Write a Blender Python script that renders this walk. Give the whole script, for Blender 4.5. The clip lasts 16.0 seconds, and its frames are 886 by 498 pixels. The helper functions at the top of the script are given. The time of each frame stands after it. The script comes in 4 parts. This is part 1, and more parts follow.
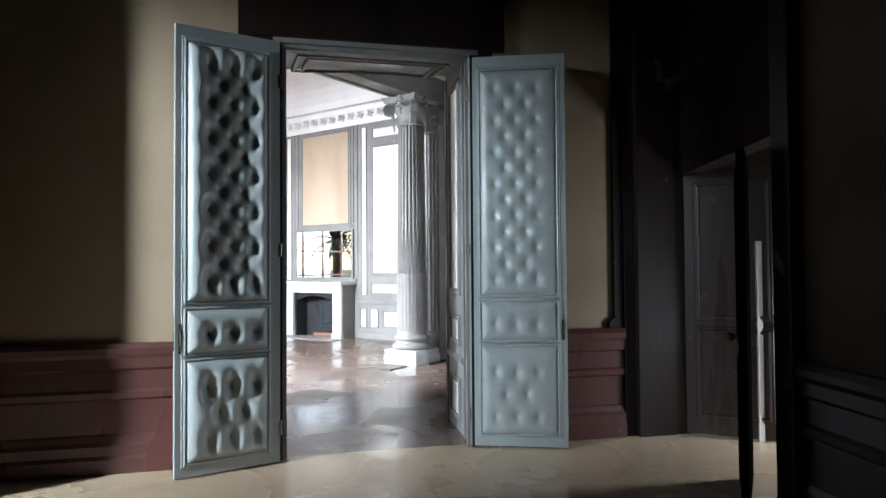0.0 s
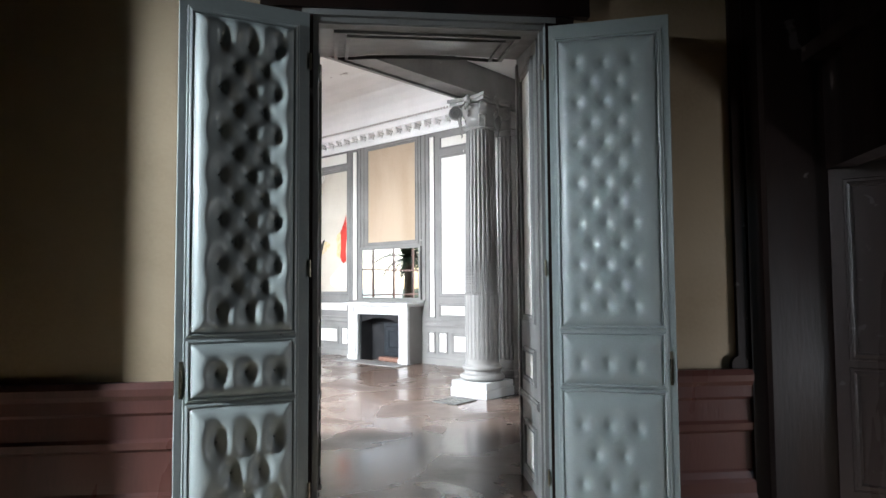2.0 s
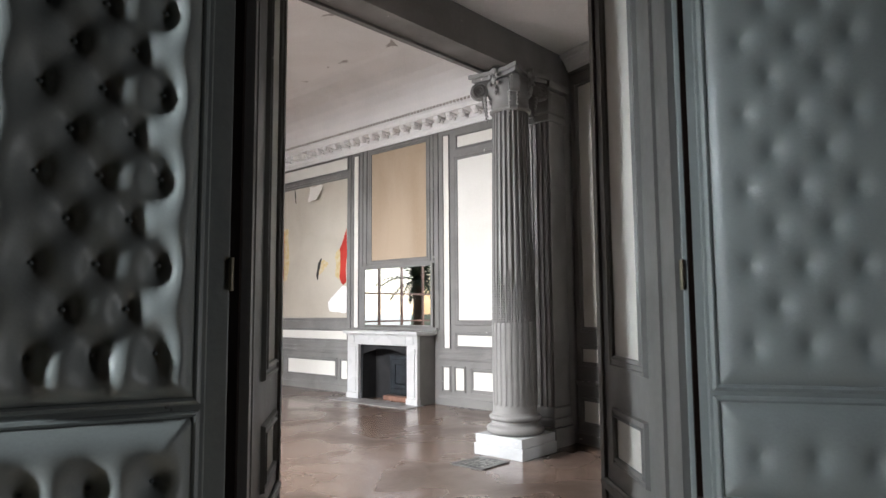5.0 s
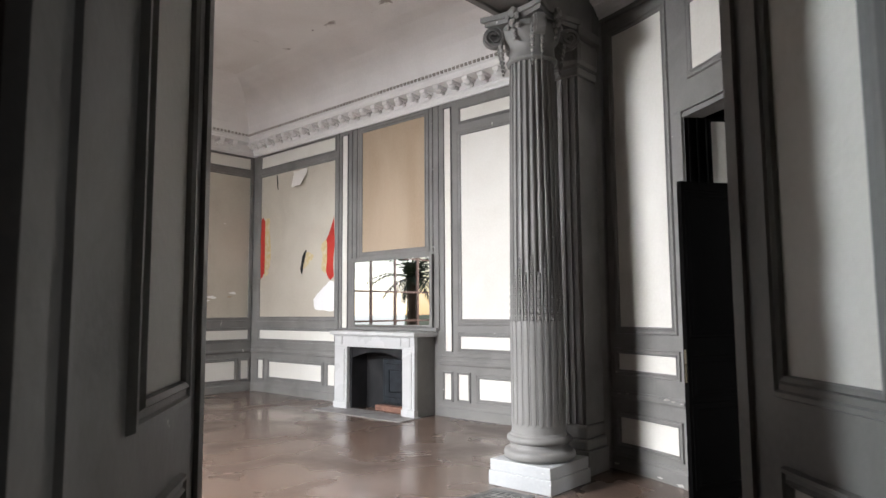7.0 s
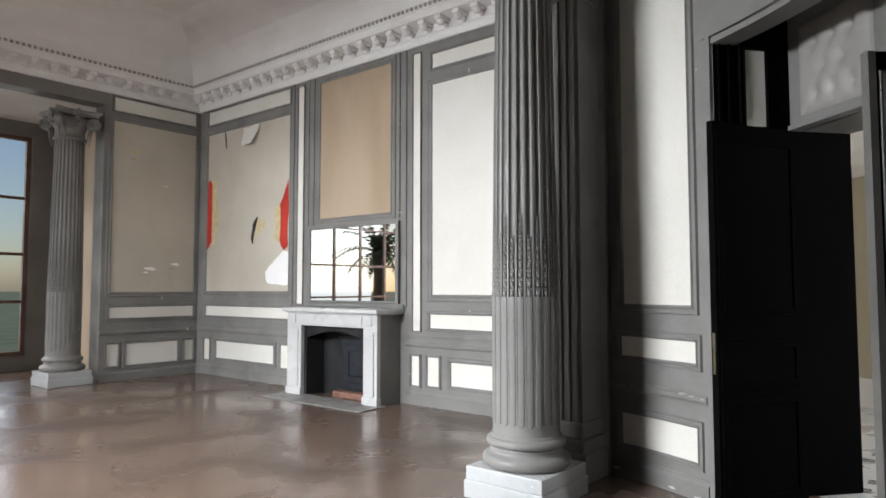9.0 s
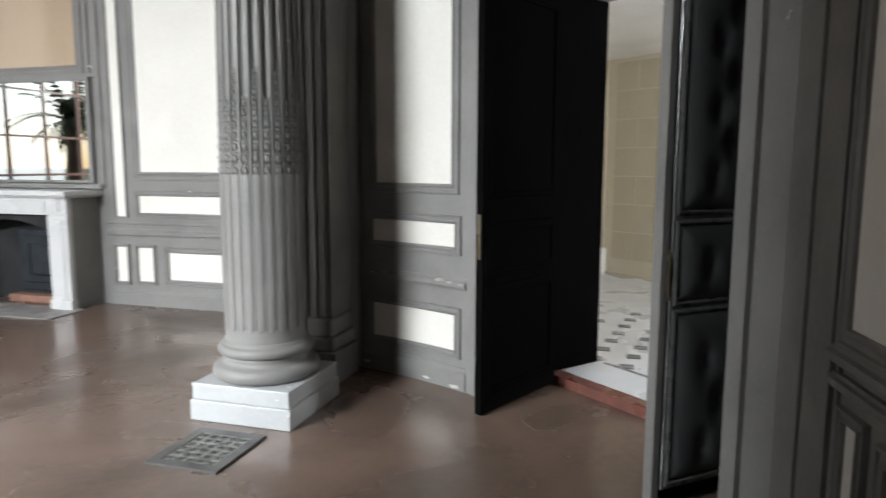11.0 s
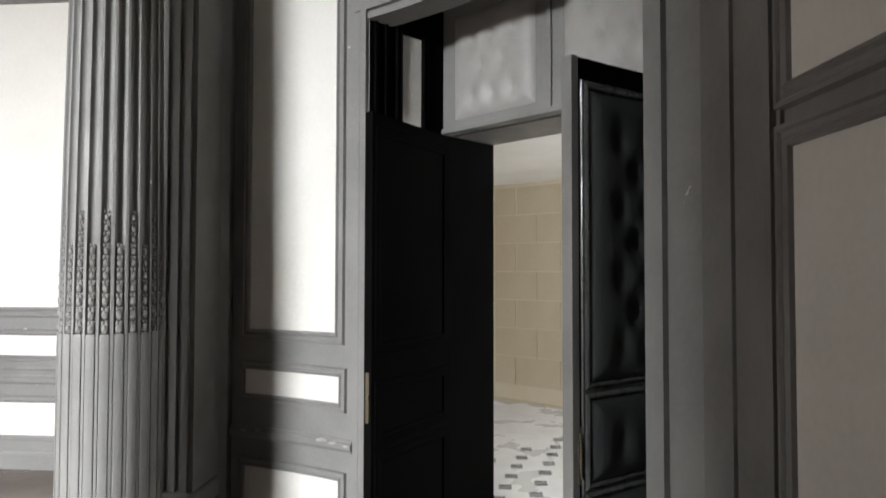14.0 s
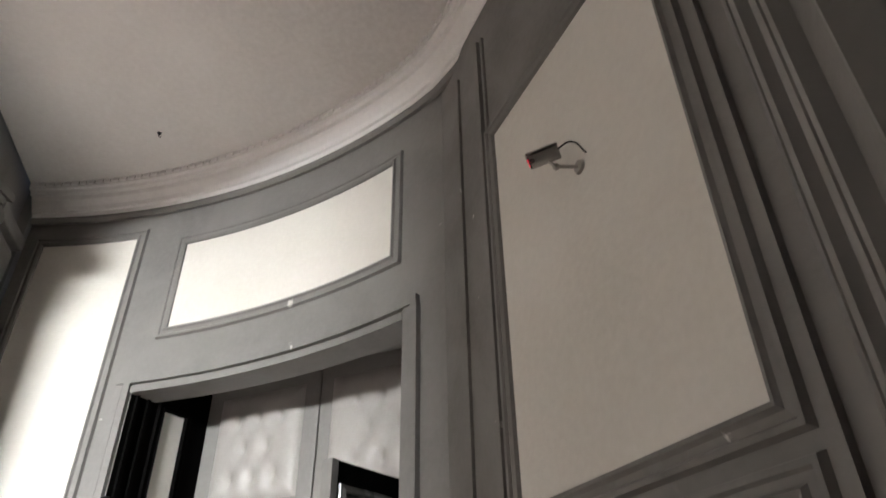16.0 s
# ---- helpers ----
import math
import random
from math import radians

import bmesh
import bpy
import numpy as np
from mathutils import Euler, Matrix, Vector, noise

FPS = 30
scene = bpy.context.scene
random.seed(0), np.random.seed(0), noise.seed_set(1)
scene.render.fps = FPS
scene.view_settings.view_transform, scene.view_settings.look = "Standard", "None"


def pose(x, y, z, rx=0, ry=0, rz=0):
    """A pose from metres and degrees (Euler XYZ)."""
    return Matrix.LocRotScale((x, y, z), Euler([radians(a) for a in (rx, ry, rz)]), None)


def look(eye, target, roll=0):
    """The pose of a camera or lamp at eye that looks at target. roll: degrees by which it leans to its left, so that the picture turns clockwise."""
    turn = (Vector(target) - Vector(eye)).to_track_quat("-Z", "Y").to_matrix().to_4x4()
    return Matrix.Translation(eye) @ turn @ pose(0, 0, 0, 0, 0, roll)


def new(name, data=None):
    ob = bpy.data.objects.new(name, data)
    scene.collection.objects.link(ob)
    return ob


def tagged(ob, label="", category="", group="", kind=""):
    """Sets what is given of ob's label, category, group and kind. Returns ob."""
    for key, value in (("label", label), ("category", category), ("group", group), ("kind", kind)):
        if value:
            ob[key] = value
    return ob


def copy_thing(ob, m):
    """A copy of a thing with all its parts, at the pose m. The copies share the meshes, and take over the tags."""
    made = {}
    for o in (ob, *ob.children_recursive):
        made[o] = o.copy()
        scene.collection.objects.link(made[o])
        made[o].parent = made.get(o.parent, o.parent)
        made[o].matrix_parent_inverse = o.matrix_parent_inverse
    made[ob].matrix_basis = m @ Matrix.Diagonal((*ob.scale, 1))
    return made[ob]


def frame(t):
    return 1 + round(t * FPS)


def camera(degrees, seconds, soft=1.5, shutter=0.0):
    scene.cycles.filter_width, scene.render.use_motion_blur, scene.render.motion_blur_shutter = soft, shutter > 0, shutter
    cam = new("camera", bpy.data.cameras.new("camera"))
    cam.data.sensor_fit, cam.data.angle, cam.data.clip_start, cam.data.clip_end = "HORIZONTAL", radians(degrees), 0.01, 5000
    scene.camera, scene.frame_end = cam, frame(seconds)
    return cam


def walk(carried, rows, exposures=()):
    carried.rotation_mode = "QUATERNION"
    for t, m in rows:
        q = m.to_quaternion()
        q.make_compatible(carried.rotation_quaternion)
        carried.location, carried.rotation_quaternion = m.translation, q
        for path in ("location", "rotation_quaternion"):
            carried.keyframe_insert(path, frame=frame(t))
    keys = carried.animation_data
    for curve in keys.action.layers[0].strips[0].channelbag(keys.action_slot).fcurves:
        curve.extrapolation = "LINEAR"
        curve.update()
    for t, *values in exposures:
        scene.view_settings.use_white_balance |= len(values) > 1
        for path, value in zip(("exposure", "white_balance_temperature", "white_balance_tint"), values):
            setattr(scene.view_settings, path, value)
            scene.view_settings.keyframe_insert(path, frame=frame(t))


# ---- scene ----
cam = camera(67.7, 16.0, shutter=0.4)
PATH = [
    (0, (0.299, 0.016, 1.439), (0.218, 2.014, 1.489), -0.4),
    (0.5, (0.308, 0.272, 1.439), (0.211, 2.269, 1.493), -0.4),
    (1, (0.363, 0.542, 1.458), (0.208, 2.535, 1.52), -0.6),
    (1.5, (0.363, 0.809, 1.435), (0.079, 2.787, 1.502), -0.4),
    (2, (0.301, 1.087, 1.46), (-0.011, 3.06, 1.568), -0.4),
    (2.5, (0.253, 1.398, 1.444), (-0.056, 3.369, 1.58), -0.3),
    (3, (0.18, 1.716, 1.463), (-0.13, 3.685, 1.635), -0.4),
    (3.5, (0.042, 2.005, 1.47), (-0.286, 3.97, 1.647), -0.3),
    (4, (-0.044, 2.272, 1.449), (-0.371, 4.237, 1.634), -0.4),
    (4.2, (-0.045, 2.41, 1.45), (-0.383, 4.373, 1.632), -0.4),
    (6.3, (-0.358, 3.848, 1.425), (-0.679, 5.813, 1.617), -0.3),
    (6.5, (-0.384, 3.971, 1.419), (-0.699, 5.937, 1.61), -0.2),
    (7, (-0.472, 4.262, 1.409), (-0.784, 6.229, 1.596), -0.4),
    (7.5, (-0.553, 4.546, 1.386), (-0.858, 6.513, 1.581), -0.3),
    (8, (-0.624, 4.861, 1.387), (-0.915, 6.831, 1.575), -0.2),
    (8.2, (-0.615, 4.956, 1.381), (-0.9, 6.926, 1.573), -0.2),
    (10.3, (-0.656, 5.933, 1.375), (-0.499, 7.919, 1.205), 0.3),
    (10.5, (-0.655, 5.984, 1.379), (-0.397, 7.956, 1.171), 0.3),
    (11, (-0.671, 6.12, 1.368), (-0.099, 8.02, 1.118), 0.2),
    (11.5, (-0.718, 6.264, 1.34), (0.161, 8.039, 1.064), -0.0),
    (12, (-0.736, 6.32, 1.372), (0.197, 8.067, 1.096), -0.4),
    (12.5, (-0.741, 6.321, 1.414), (0.198, 8.067, 1.151), -0.5),
    (13, (-0.713, 6.331, 1.465), (0.233, 8.076, 1.22), -0.4),
    (13.5, (-0.631, 6.412, 1.581), (0.276, 8.191, 1.47), 0.0),
    (14, (-0.627, 6.415, 1.604), (0.294, 8.19, 1.668), 0.1),
    (14.5, (-0.652, 6.375, 1.631), (0.384, 8.062, 1.915), -0.0),
    (15, (-0.665, 6.335, 1.664), (0.545, 7.775, 2.345), -0.5),
    (15.5, (-0.657, 6.316, 1.682), (0.583, 7.573, 2.621), -0.6),
    (16, (-0.669, 6.32, 1.684), (0.567, 7.449, 2.778), -1.0),
]
walk(cam, [(t, look(eye, target, roll)) for t, eye, target, roll in PATH],
     [(0.0, 0.4, 5900, 9), (2.0, 0.15, 6080, 9), (4.2, -0.45, 6480, 12), (6.3, -0.65, 6480, 13), (8.2, -0.8, 6450, 11), (10.3, -0.85, 6350, 9), (12.5, -0.52, 6350, 9),
      (14.0, -0.52, 6450, 10), (15.0, 0.0, 6650, 11), (16.0, 0.27, 6700, 11)])

# ---- world and lights ----
world = bpy.data.worlds.new("world")
scene.world = world
world.use_nodes = True
wn = world.node_tree.nodes
sky = wn.new("ShaderNodeTexSky")
sky.sky_type = "NISHITA"
sky.sun_disc = False
sky.sun_elevation = radians(38)
sky.sun_rotation = radians(250)
wn["Background"].inputs[1].default_value = 0.15
world.node_tree.links.new(sky.outputs[0], wn["Background"].inputs[0])

# local axes of the salon: origin under the free column, x out of the salon, y towards the chimney wall
C0 = Vector((-0.572, 9.89))
EX, EY = Vector((0.8406, -0.5417)), Vector((0.5417, 0.8406))


def sal(x, y):
    p = C0 + EX * x + EY * y
    return (p.x, p.y)


SAL_M = Matrix(((EX.x, EY.x, 0, C0.x), (EX.y, EY.y, 0, C0.y), (0, 0, 1, 0), (0, 0, 0, 1)))
# local axes of the dark room: origin in the middle of its door, y into the vestibule
DO = Vector((-0.405, 5.13))
DX, DY = Vector((0.9636, 0.2672)), Vector((-0.2672, 0.9636))


def dar(x, y):
    p = DO + DX * x + DY * y
    return (p.x, p.y)


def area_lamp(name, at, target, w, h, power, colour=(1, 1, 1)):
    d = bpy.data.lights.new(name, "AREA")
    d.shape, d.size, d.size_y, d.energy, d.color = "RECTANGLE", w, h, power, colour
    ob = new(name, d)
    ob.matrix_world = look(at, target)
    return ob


sun = new("sun", bpy.data.lights.new("sun", "SUN"))
sun.data.energy, sun.data.angle, sun.data.color = 3.5, radians(9), (1.0, 0.95, 0.88)
sun.matrix_world = look((0, 0, 0), (0.78, -0.12, -0.62))

DAY = (0.86, 0.95, 1.0)
NEUTRAL = (0.945, 0.973, 1.0)
# daylight in the window openings
for wx, wide, power in ((-6.2, 2.2, 1900), (-2.75, 2.4, 4300)):
    area_lamp("window_light", (*sal(wx - 0.3, -6.9), 3.9), (*sal(wx + 0.6, 0.4), 0.2), wide, 1.5, power, NEUTRAL)
area_lamp("bay_light", (*sal(-13.0, -3.0), 2.6), (*sal(-4, -2.4), 1.0), 8.5, 4.6, 190, NEUTRAL)
area_lamp("dark_room_window_light", (-8.75, -1.9, 4.0), (-1.4, 4.5, 1.0), 0.6, 0.45, 740, DAY).data.spread = radians(110)
# unseen lamps inside side room and hall, standing in for their daylight
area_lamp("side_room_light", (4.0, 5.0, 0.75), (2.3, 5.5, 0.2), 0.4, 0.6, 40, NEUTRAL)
area_lamp("hall_light", (4.2, 8.2, 2.2), (3.6, 12.5, 0.6), 1.4, 1.2, 410, NEUTRAL)


# ---- materials ----
def ramp_mix(nt, fac, a, b):
    n = nt.nodes.new("ShaderNodeMix")
    n.data_type = "RGBA"
    nt.links.new(fac, n.inputs[0])
    for k, v in ((6, a), (7, b)):
        if hasattr(v, "is_linked"):
            nt.links.new(v, n.inputs[k])
        else:
            n.inputs[k].default_value = (*v, 1)
    return n.outputs[2]


def noise_fac(nt, scale, lo, hi, detail=4, stretch=(1, 1, 1), dist=0.0):
    co = nt.nodes.new("ShaderNodeTexCoord")
    mp = nt.nodes.new("ShaderNodeMapping")
    mp.inputs["Scale"].default_value = stretch
    nt.links.new(co.outputs["Object"], mp.inputs[0])
    n = nt.nodes.new("ShaderNodeTexNoise")
    n.inputs["Scale"].default_value, n.inputs["Detail"].default_value = scale, detail
    n.inputs["Distortion"].default_value = dist
    nt.links.new(mp.outputs[0], n.inputs[0])
    r = nt.nodes.new("ShaderNodeMapRange")
    r.inputs[1].default_value, r.inputs[2].default_value = lo, hi
    nt.links.new(n.outputs[0], r.inputs[0])
    return r.outputs[0]


def mat(name, base, dark, rough=0.55, metal=0.0, grain=40, blotch=2.0, bump=0.15, spots=None, stretch=(1, 1, 1), gloss=0.5, bump_d=0.004):
    m = bpy.data.materials.new(name)
    m.use_nodes = True
    nt = m.node_tree
    b = nt.nodes["Principled BSDF"]
    big = noise_fac(nt, blotch, 0.38, 0.66, 5, stretch, 0.4)
    col = ramp_mix(nt, big, base, dark)
    fine = noise_fac(nt, grain, 0.3, 0.75, 6, stretch)
    lift = tuple(min(1, c * 1.12) for c in base)
    soft = nt.nodes.new("ShaderNodeMath")
    soft.operation = "MULTIPLY"
    soft.inputs[1].default_value = 0.35
    nt.links.new(fine, soft.inputs[0])
    col = ramp_mix(nt, soft.outputs[0], col, lift)
    if spots:
        sp = noise_fac(nt, spots[1], spots[2], spots[2] + 0.03, 5, (1, 1, 1), 0.6)
        col = ramp_mix(nt, sp, col, spots[0])
    nt.links.new(col, b.inputs["Base Color"])
    rr = nt.nodes.new("ShaderNodeMapRange")
    rr.inputs[3].default_value, rr.inputs[4].default_value = max(0.03, rough - 0.12), min(1, rough + 0.12)
    nt.links.new(big, rr.inputs[0])
    nt.links.new(rr.outputs[0], b.inputs["Roughness"])
    b.inputs["Metallic"].default_value = metal
    b.inputs["Specular IOR Level"].default_value = gloss
    bp = nt.nodes.new("ShaderNodeBump")
    bp.inputs["Strength"].default_value, bp.inputs["Distance"].default_value = bump, bump_d
    nt.links.new(fine, bp.inputs["Height"])
    nt.links.new(bp.outputs[0], b.inputs["Normal"])
    return m


GREY = mat("grey_paint", (0.215, 0.209, 0.199), (0.17, 0.165, 0.157), 0.5, gloss=0.3, spots=((0.6, 0.58, 0.54), 9, 0.735))
CREAM = mat("cream_panel_paint", (0.72, 0.70, 0.65), (0.66, 0.635, 0.575), 0.6, blotch=1.2)
STALE = mat("stale_cream_canvas", (0.53, 0.485, 0.41), (0.45, 0.405, 0.335), 0.75, blotch=1.0, bump=0.1)
WHITE = mat("white_plaster", (0.85, 0.84, 0.83), (0.78, 0.77, 0.76), 0.7, blotch=1.5)
CEIL = mat("stained_ceiling_plaster", (0.85, 0.84, 0.83), (0.74, 0.72, 0.70), 0.85, blotch=0.8, spots=((0.40, 0.37, 0.35), 2.3, 0.66), bump=0.25)
DOMEP = mat("vestibule_ceiling_plaster", (0.85, 0.84, 0.825), (0.70, 0.68, 0.655), 0.8, blotch=0.55)
TAN = mat("bare_canvas_board", (0.46, 0.36, 0.26), (0.385, 0.29, 0.20), 0.8, blotch=1.3, stretch=(1, 1, 0.25), grain=90)
LEATHER = mat("pale_green_leather", (0.37, 0.40, 0.385), (0.31, 0.335, 0.322), 0.42, blotch=2.5, grain=130, bump=0.12)
DOORP = mat("pale_green_door_paint", (0.335, 0.365, 0.352), (0.275, 0.30, 0.29), 0.45, spots=((0.12, 0.11, 0.1), 11, 0.74))
# near black: shade on door leaves and left hall reveal, put into the paint
SHADEP = mat("shade_black_paint", (0.0045, 0.0044, 0.0043), (0.003, 0.003, 0.003), 0.85, gloss=0.0, bump=0.05)
BUTTON = mat("button_leather", (0.20, 0.225, 0.22), (0.16, 0.18, 0.18), 0.4)
OCHRE = mat("ochre_wall_paint", (0.32, 0.238, 0.148), (0.245, 0.175, 0.105), 0.8, blotch=1.0)
# the ochre again, darkened to carry the shade on the right-hand wall
SHADEOCHRE = mat("shaded_ochre_paint", (0.075, 0.05, 0.028), (0.04, 0.027, 0.016), 0.85, blotch=1.0)
WOOD = mat("dark_red_wood", (0.105, 0.042, 0.034), (0.06, 0.026, 0.022), 0.38, stretch=(1, 1, 0.2), grain=60, spots=((0.2, 0.16, 0.14), 5, 0.70))
# dark wood, deepened further to carry the shade of the unlit dark room
DWOOD = mat("shade_dark_brown_wood", (0.020, 0.012, 0.010), (0.010, 0.0065, 0.006), 0.45, gloss=0.2, stretch=(1, 1, 0.15), grain=50, spots=((0.10, 0.085, 0.08), 4, 0.69))
MARBLE = mat("grey_white_marble", (0.50, 0.50, 0.495), (0.455, 0.455, 0.45), 0.3, blotch=2, grain=60)
# marble red lowered to hold the door leaf's shade over the threshold
REDM = mat("red_marble", (0.17, 0.07, 0.052), (0.12, 0.05, 0.04), 0.3, blotch=6, grain=20, spots=((0.55, 0.45, 0.4), 7, 0.68))
SHADEP.node_tree.nodes["Principled BSDF"].inputs["IOR"].default_value = 1.02
SOOT = mat("soot_black", (0.012, 0.012, 0.013), (0.006, 0.006, 0.007), 0.85)
IRON = mat("cast_iron", (0.035, 0.042, 0.05), (0.02, 0.022, 0.026), 0.45, metal=0.6, blotch=6)
EMBER = mat("rusty_brick", (0.22, 0.11, 0.075), (0.12, 0.065, 0.05), 0.85, blotch=9)
STONE = mat("painted_ashlar", (0.50, 0.44, 0.33), (0.44, 0.385, 0.28), 0.8, blotch=1.4, spots=((0.22, 0.18, 0.12), 6, 0.76))
JOINT = mat("pale_joint", (0.60, 0.54, 0.43), (0.54, 0.48, 0.37), 0.85)
TILEW = mat("pale_floor_tile", (0.62, 0.625, 0.635), (0.54, 0.545, 0.555), 0.35, blotch=2.5)
TILEG = mat("grey_floor_tile", (0.16, 0.16, 0.165), (0.12, 0.12, 0.12), 0.35, blotch=5)
BRASS = mat("worn_brass", (0.28, 0.24, 0.17), (0.16, 0.14, 0.11), 0.35, metal=0.9)
STEEL = mat("grey_metal", (0.42, 0.41, 0.38), (0.32, 0.31, 0.29), 0.35, metal=0.9)
REDC = mat("red_damask", (0.50, 0.035, 0.02), (0.34, 0.02, 0.015), 0.8, grain=60)
GOLDC = mat("yellowed_paper", (0.55, 0.42, 0.20), (0.62, 0.55, 0.40), 0.85, blotch=14)
LEAFM = mat("palm_leaf", (0.05, 0.075, 0.035), (0.03, 0.05, 0.025), 0.5)
BARK = mat("palm_bark", (0.12, 0.09, 0.06), (0.07, 0.05, 0.035), 0.9)
GROUND = mat("lawn", (0.10, 0.13, 0.06), (0.07, 0.10, 0.045), 0.95, blotch=0.5)
WFRAME = mat("brown_window_paint", (0.17, 0.10, 0.075), (0.12, 0.07, 0.055), 0.5)
DUST = mat("dusty_rubble", (0.4, 0.38, 0.35), (0.25, 0.23, 0.21), 0.95, blotch=12)

FLOORM = mat("worn_brown_floorboards", (0.15, 0.103, 0.079), (0.065, 0.044, 0.034), 0.27, blotch=1.1, grain=22, bump=0.12, gloss=0.9)
FLOORD = mat("tan_floorboards", (0.56, 0.43, 0.29), (0.44, 0.325, 0.21), 0.28, blotch=1.5, grain=25, bump=0.1)
MIRROR = bpy.data.materials.new("mirror_glass")
MIRROR.use_nodes = True
MIRROR.node_tree.nodes["Principled BSDF"].inputs["Base Color"].default_value = (0.88, 0.9, 0.9, 1)
MIRROR.node_tree.nodes["Principled BSDF"].inputs["Metallic"].default_value = 1
MIRROR.node_tree.nodes["Principled BSDF"].inputs["Roughness"].default_value = 0.02
REDLED = bpy.data.materials.new("red_lamp")
REDLED.use_nodes = True
REDLED.node_tree.nodes["Principled BSDF"].inputs["Base Color"].default_value = (0.6, 0.01, 0.02, 1)
REDLED.node_tree.nodes["Principled BSDF"].inputs["Emission Color"].default_value = (1, 0.02, 0.05, 1)
REDLED.node_tree.nodes["Principled BSDF"].inputs["Emission Strength"].default_value = 1.5


# ---- building helpers ----
def part(name, bm, material, parent=None, label="", smooth=False):
    me = bpy.data.meshes.new(name)
    bmesh.ops.recalc_face_normals(bm, faces=bm.faces)
    if smooth:
        for f in bm.faces:
            f.smooth = True
    bm.to_mesh(me)
    bm.free()
    me.materials.append(material)
    ob = new(name, me)
    if parent:
        ob.parent = parent
    if label:
        ob["label"] = label
    return ob


def empty(name, label, category, group="", kind=""):
    return tagged(new(name), label, category, group, kind)


def box(bm, x0, x1, y0, y1, z0, z1, m=None, bev=0.0):
    vs = [bm.verts.new((x, y, z)) for x in (x0, x1) for y in (y0, y1) for z in (z0, z1)]
    fs = [bm.faces.new([vs[i] for i in q]) for q in ((0, 1, 3, 2), (4, 6, 7, 5), (0, 4, 5, 1), (2, 3, 7, 6), (0, 2, 6, 4), (1, 5, 7, 3))]
    if bev:
        es = list({e for f in fs for e in f.edges})
        r = bmesh.ops.bevel(bm, geom=es, offset=bev, segments=2, affect="EDGES", profile=0.5)
        vs = list({v for f in r["faces"] for v in f.verts} | {v for v in vs if v.is_valid})
    if m:
        for v in vs:
            v.co = m @ v.co
    return bm


def lathe(bm, prof, n=48, cx=0, cy=0):
    rings = [[bm.verts.new((cx + r * math.cos(2 * math.pi * k / n), cy + r * math.sin(2 * math.pi * k / n), z)) for k in range(n)] for r, z in prof]
    for a, b in zip(rings, rings[1:]):
        for k in range(n):
            bm.faces.new((a[k], a[(k + 1) % n], b[(k + 1) % n], b[k]))
    bm.faces.new(rings[0][::-1])
    bm.faces.new(rings[-1])
    return bm


class Line:
    """A straight run of wall from p to q; the room lies on the side of the normal n (d counts into the room)."""

    def __init__(self, p, q, left=True):
        self.p, q = Vector(p), Vector(q)
        self.length = (q - self.p).length
        self.u = (q - self.p) / self.length
        self.n = Vector((-self.u.y, self.u.x)) * (1 if left else -1)
        self.step = 99.0

    def at(self, s, d, z):
        p = self.p + self.u * s + self.n * d
        return (p.x, p.y, z)


class Arc:
    """A curved run of wall on a circle, with the room inside it."""

    def __init__(self, centre, radius, p, q):
        self.c, self.r = Vector(centre), radius
        a, b = [math.atan2(t[1] - self.c.y, t[0] - self.c.x) for t in (p, q)]
        self.a0, self.sign = a, (1 if b > a else -1)
        self.length = abs(b - a) * radius
        self.step = 0.12

    def at(self, s, d, z):
        a = self.a0 + self.sign * s / self.r
        return (self.c.x + (self.r - d) * math.cos(a), self.c.y + (self.r - d) * math.sin(a), z)


class Path:
    """A run of wall along a list of corners, mitred; d counts to the left."""

    def __init__(self, pts, left=True):
        self.pts = [Vector(p) for p in pts]
        self.left = 1 if left else -1
        self.ks = [0.0]
        for a, b in zip(self.pts, self.pts[1:]):
            self.ks.append(self.ks[-1] + (b - a).length)
        self.length, self.step = self.ks[-1], None

    def at(self, s, d, z):
        i = min(max(k for k in range(len(self.ks)) if self.ks[k] <= s + 1e-6), len(self.pts) - 1)
        us = [(b - a).normalized() for a, b in zip(self.pts, self.pts[1:])]
        if abs(self.ks[i] - s) < 1e-5:
            a, b = us[max(0, i - 1)], us[min(len(us) - 1, i)]
            m = (a + b).normalized()
            n = Vector((-m.y, m.x)) / max(0.3, m.dot(a))
            p = self.pts[i] + n * d * self.left
        else:
            i = min(i, len(us) - 1)
            u = us[i]
            p = self.pts[i] + u * (s - self.ks[i]) + Vector((-u.y, u.x)) * d * self.left
        return (p.x, p.y, z)


def cuts(surf, s0, s1):
    if surf.step is None:
        return [s0] + [k for k in surf.ks if s0 + 1e-4 < k < s1 - 1e-4] + [s1]
    n = max(1, math.ceil((s1 - s0) / surf.step))
    return [s0 + (s1 - s0) * k / n for k in range(n + 1)]


def sweep(bm, surf, s0, s1, prof, closed=True, caps=True):
    """A moulding of profile (d, z) along the wall."""
    rows = [[bm.verts.new(surf.at(s, d, z)) for d, z in prof] for s in cuts(surf, s0, s1)]
    n = len(prof)
    for a, b in zip(rows, rows[1:]):
        for k in range(n if closed else n - 1):
            bm.faces.new((a[k], a[(k + 1) % n], b[(k + 1) % n], b[k]))
    if closed and caps:
        bm.faces.new(rows[0])
        bm.faces.new(rows[-1][::-1])
    return bm


def slab(bm, surf, s0, s1, z0, z1, d0=-0.15, d1=0.0):
    return sweep(bm, surf, s0, s1, [(d0, z0), (d1, z0), (d1, z1), (d0, z1)])


MOULD = ((0.0, 0.002), (0.004, 0.016), (0.016, 0.022), (0.024, 0.012), (0.040, 0.010), (0.046, 0.018), (0.058, 0.018), (0.064, 0.0))


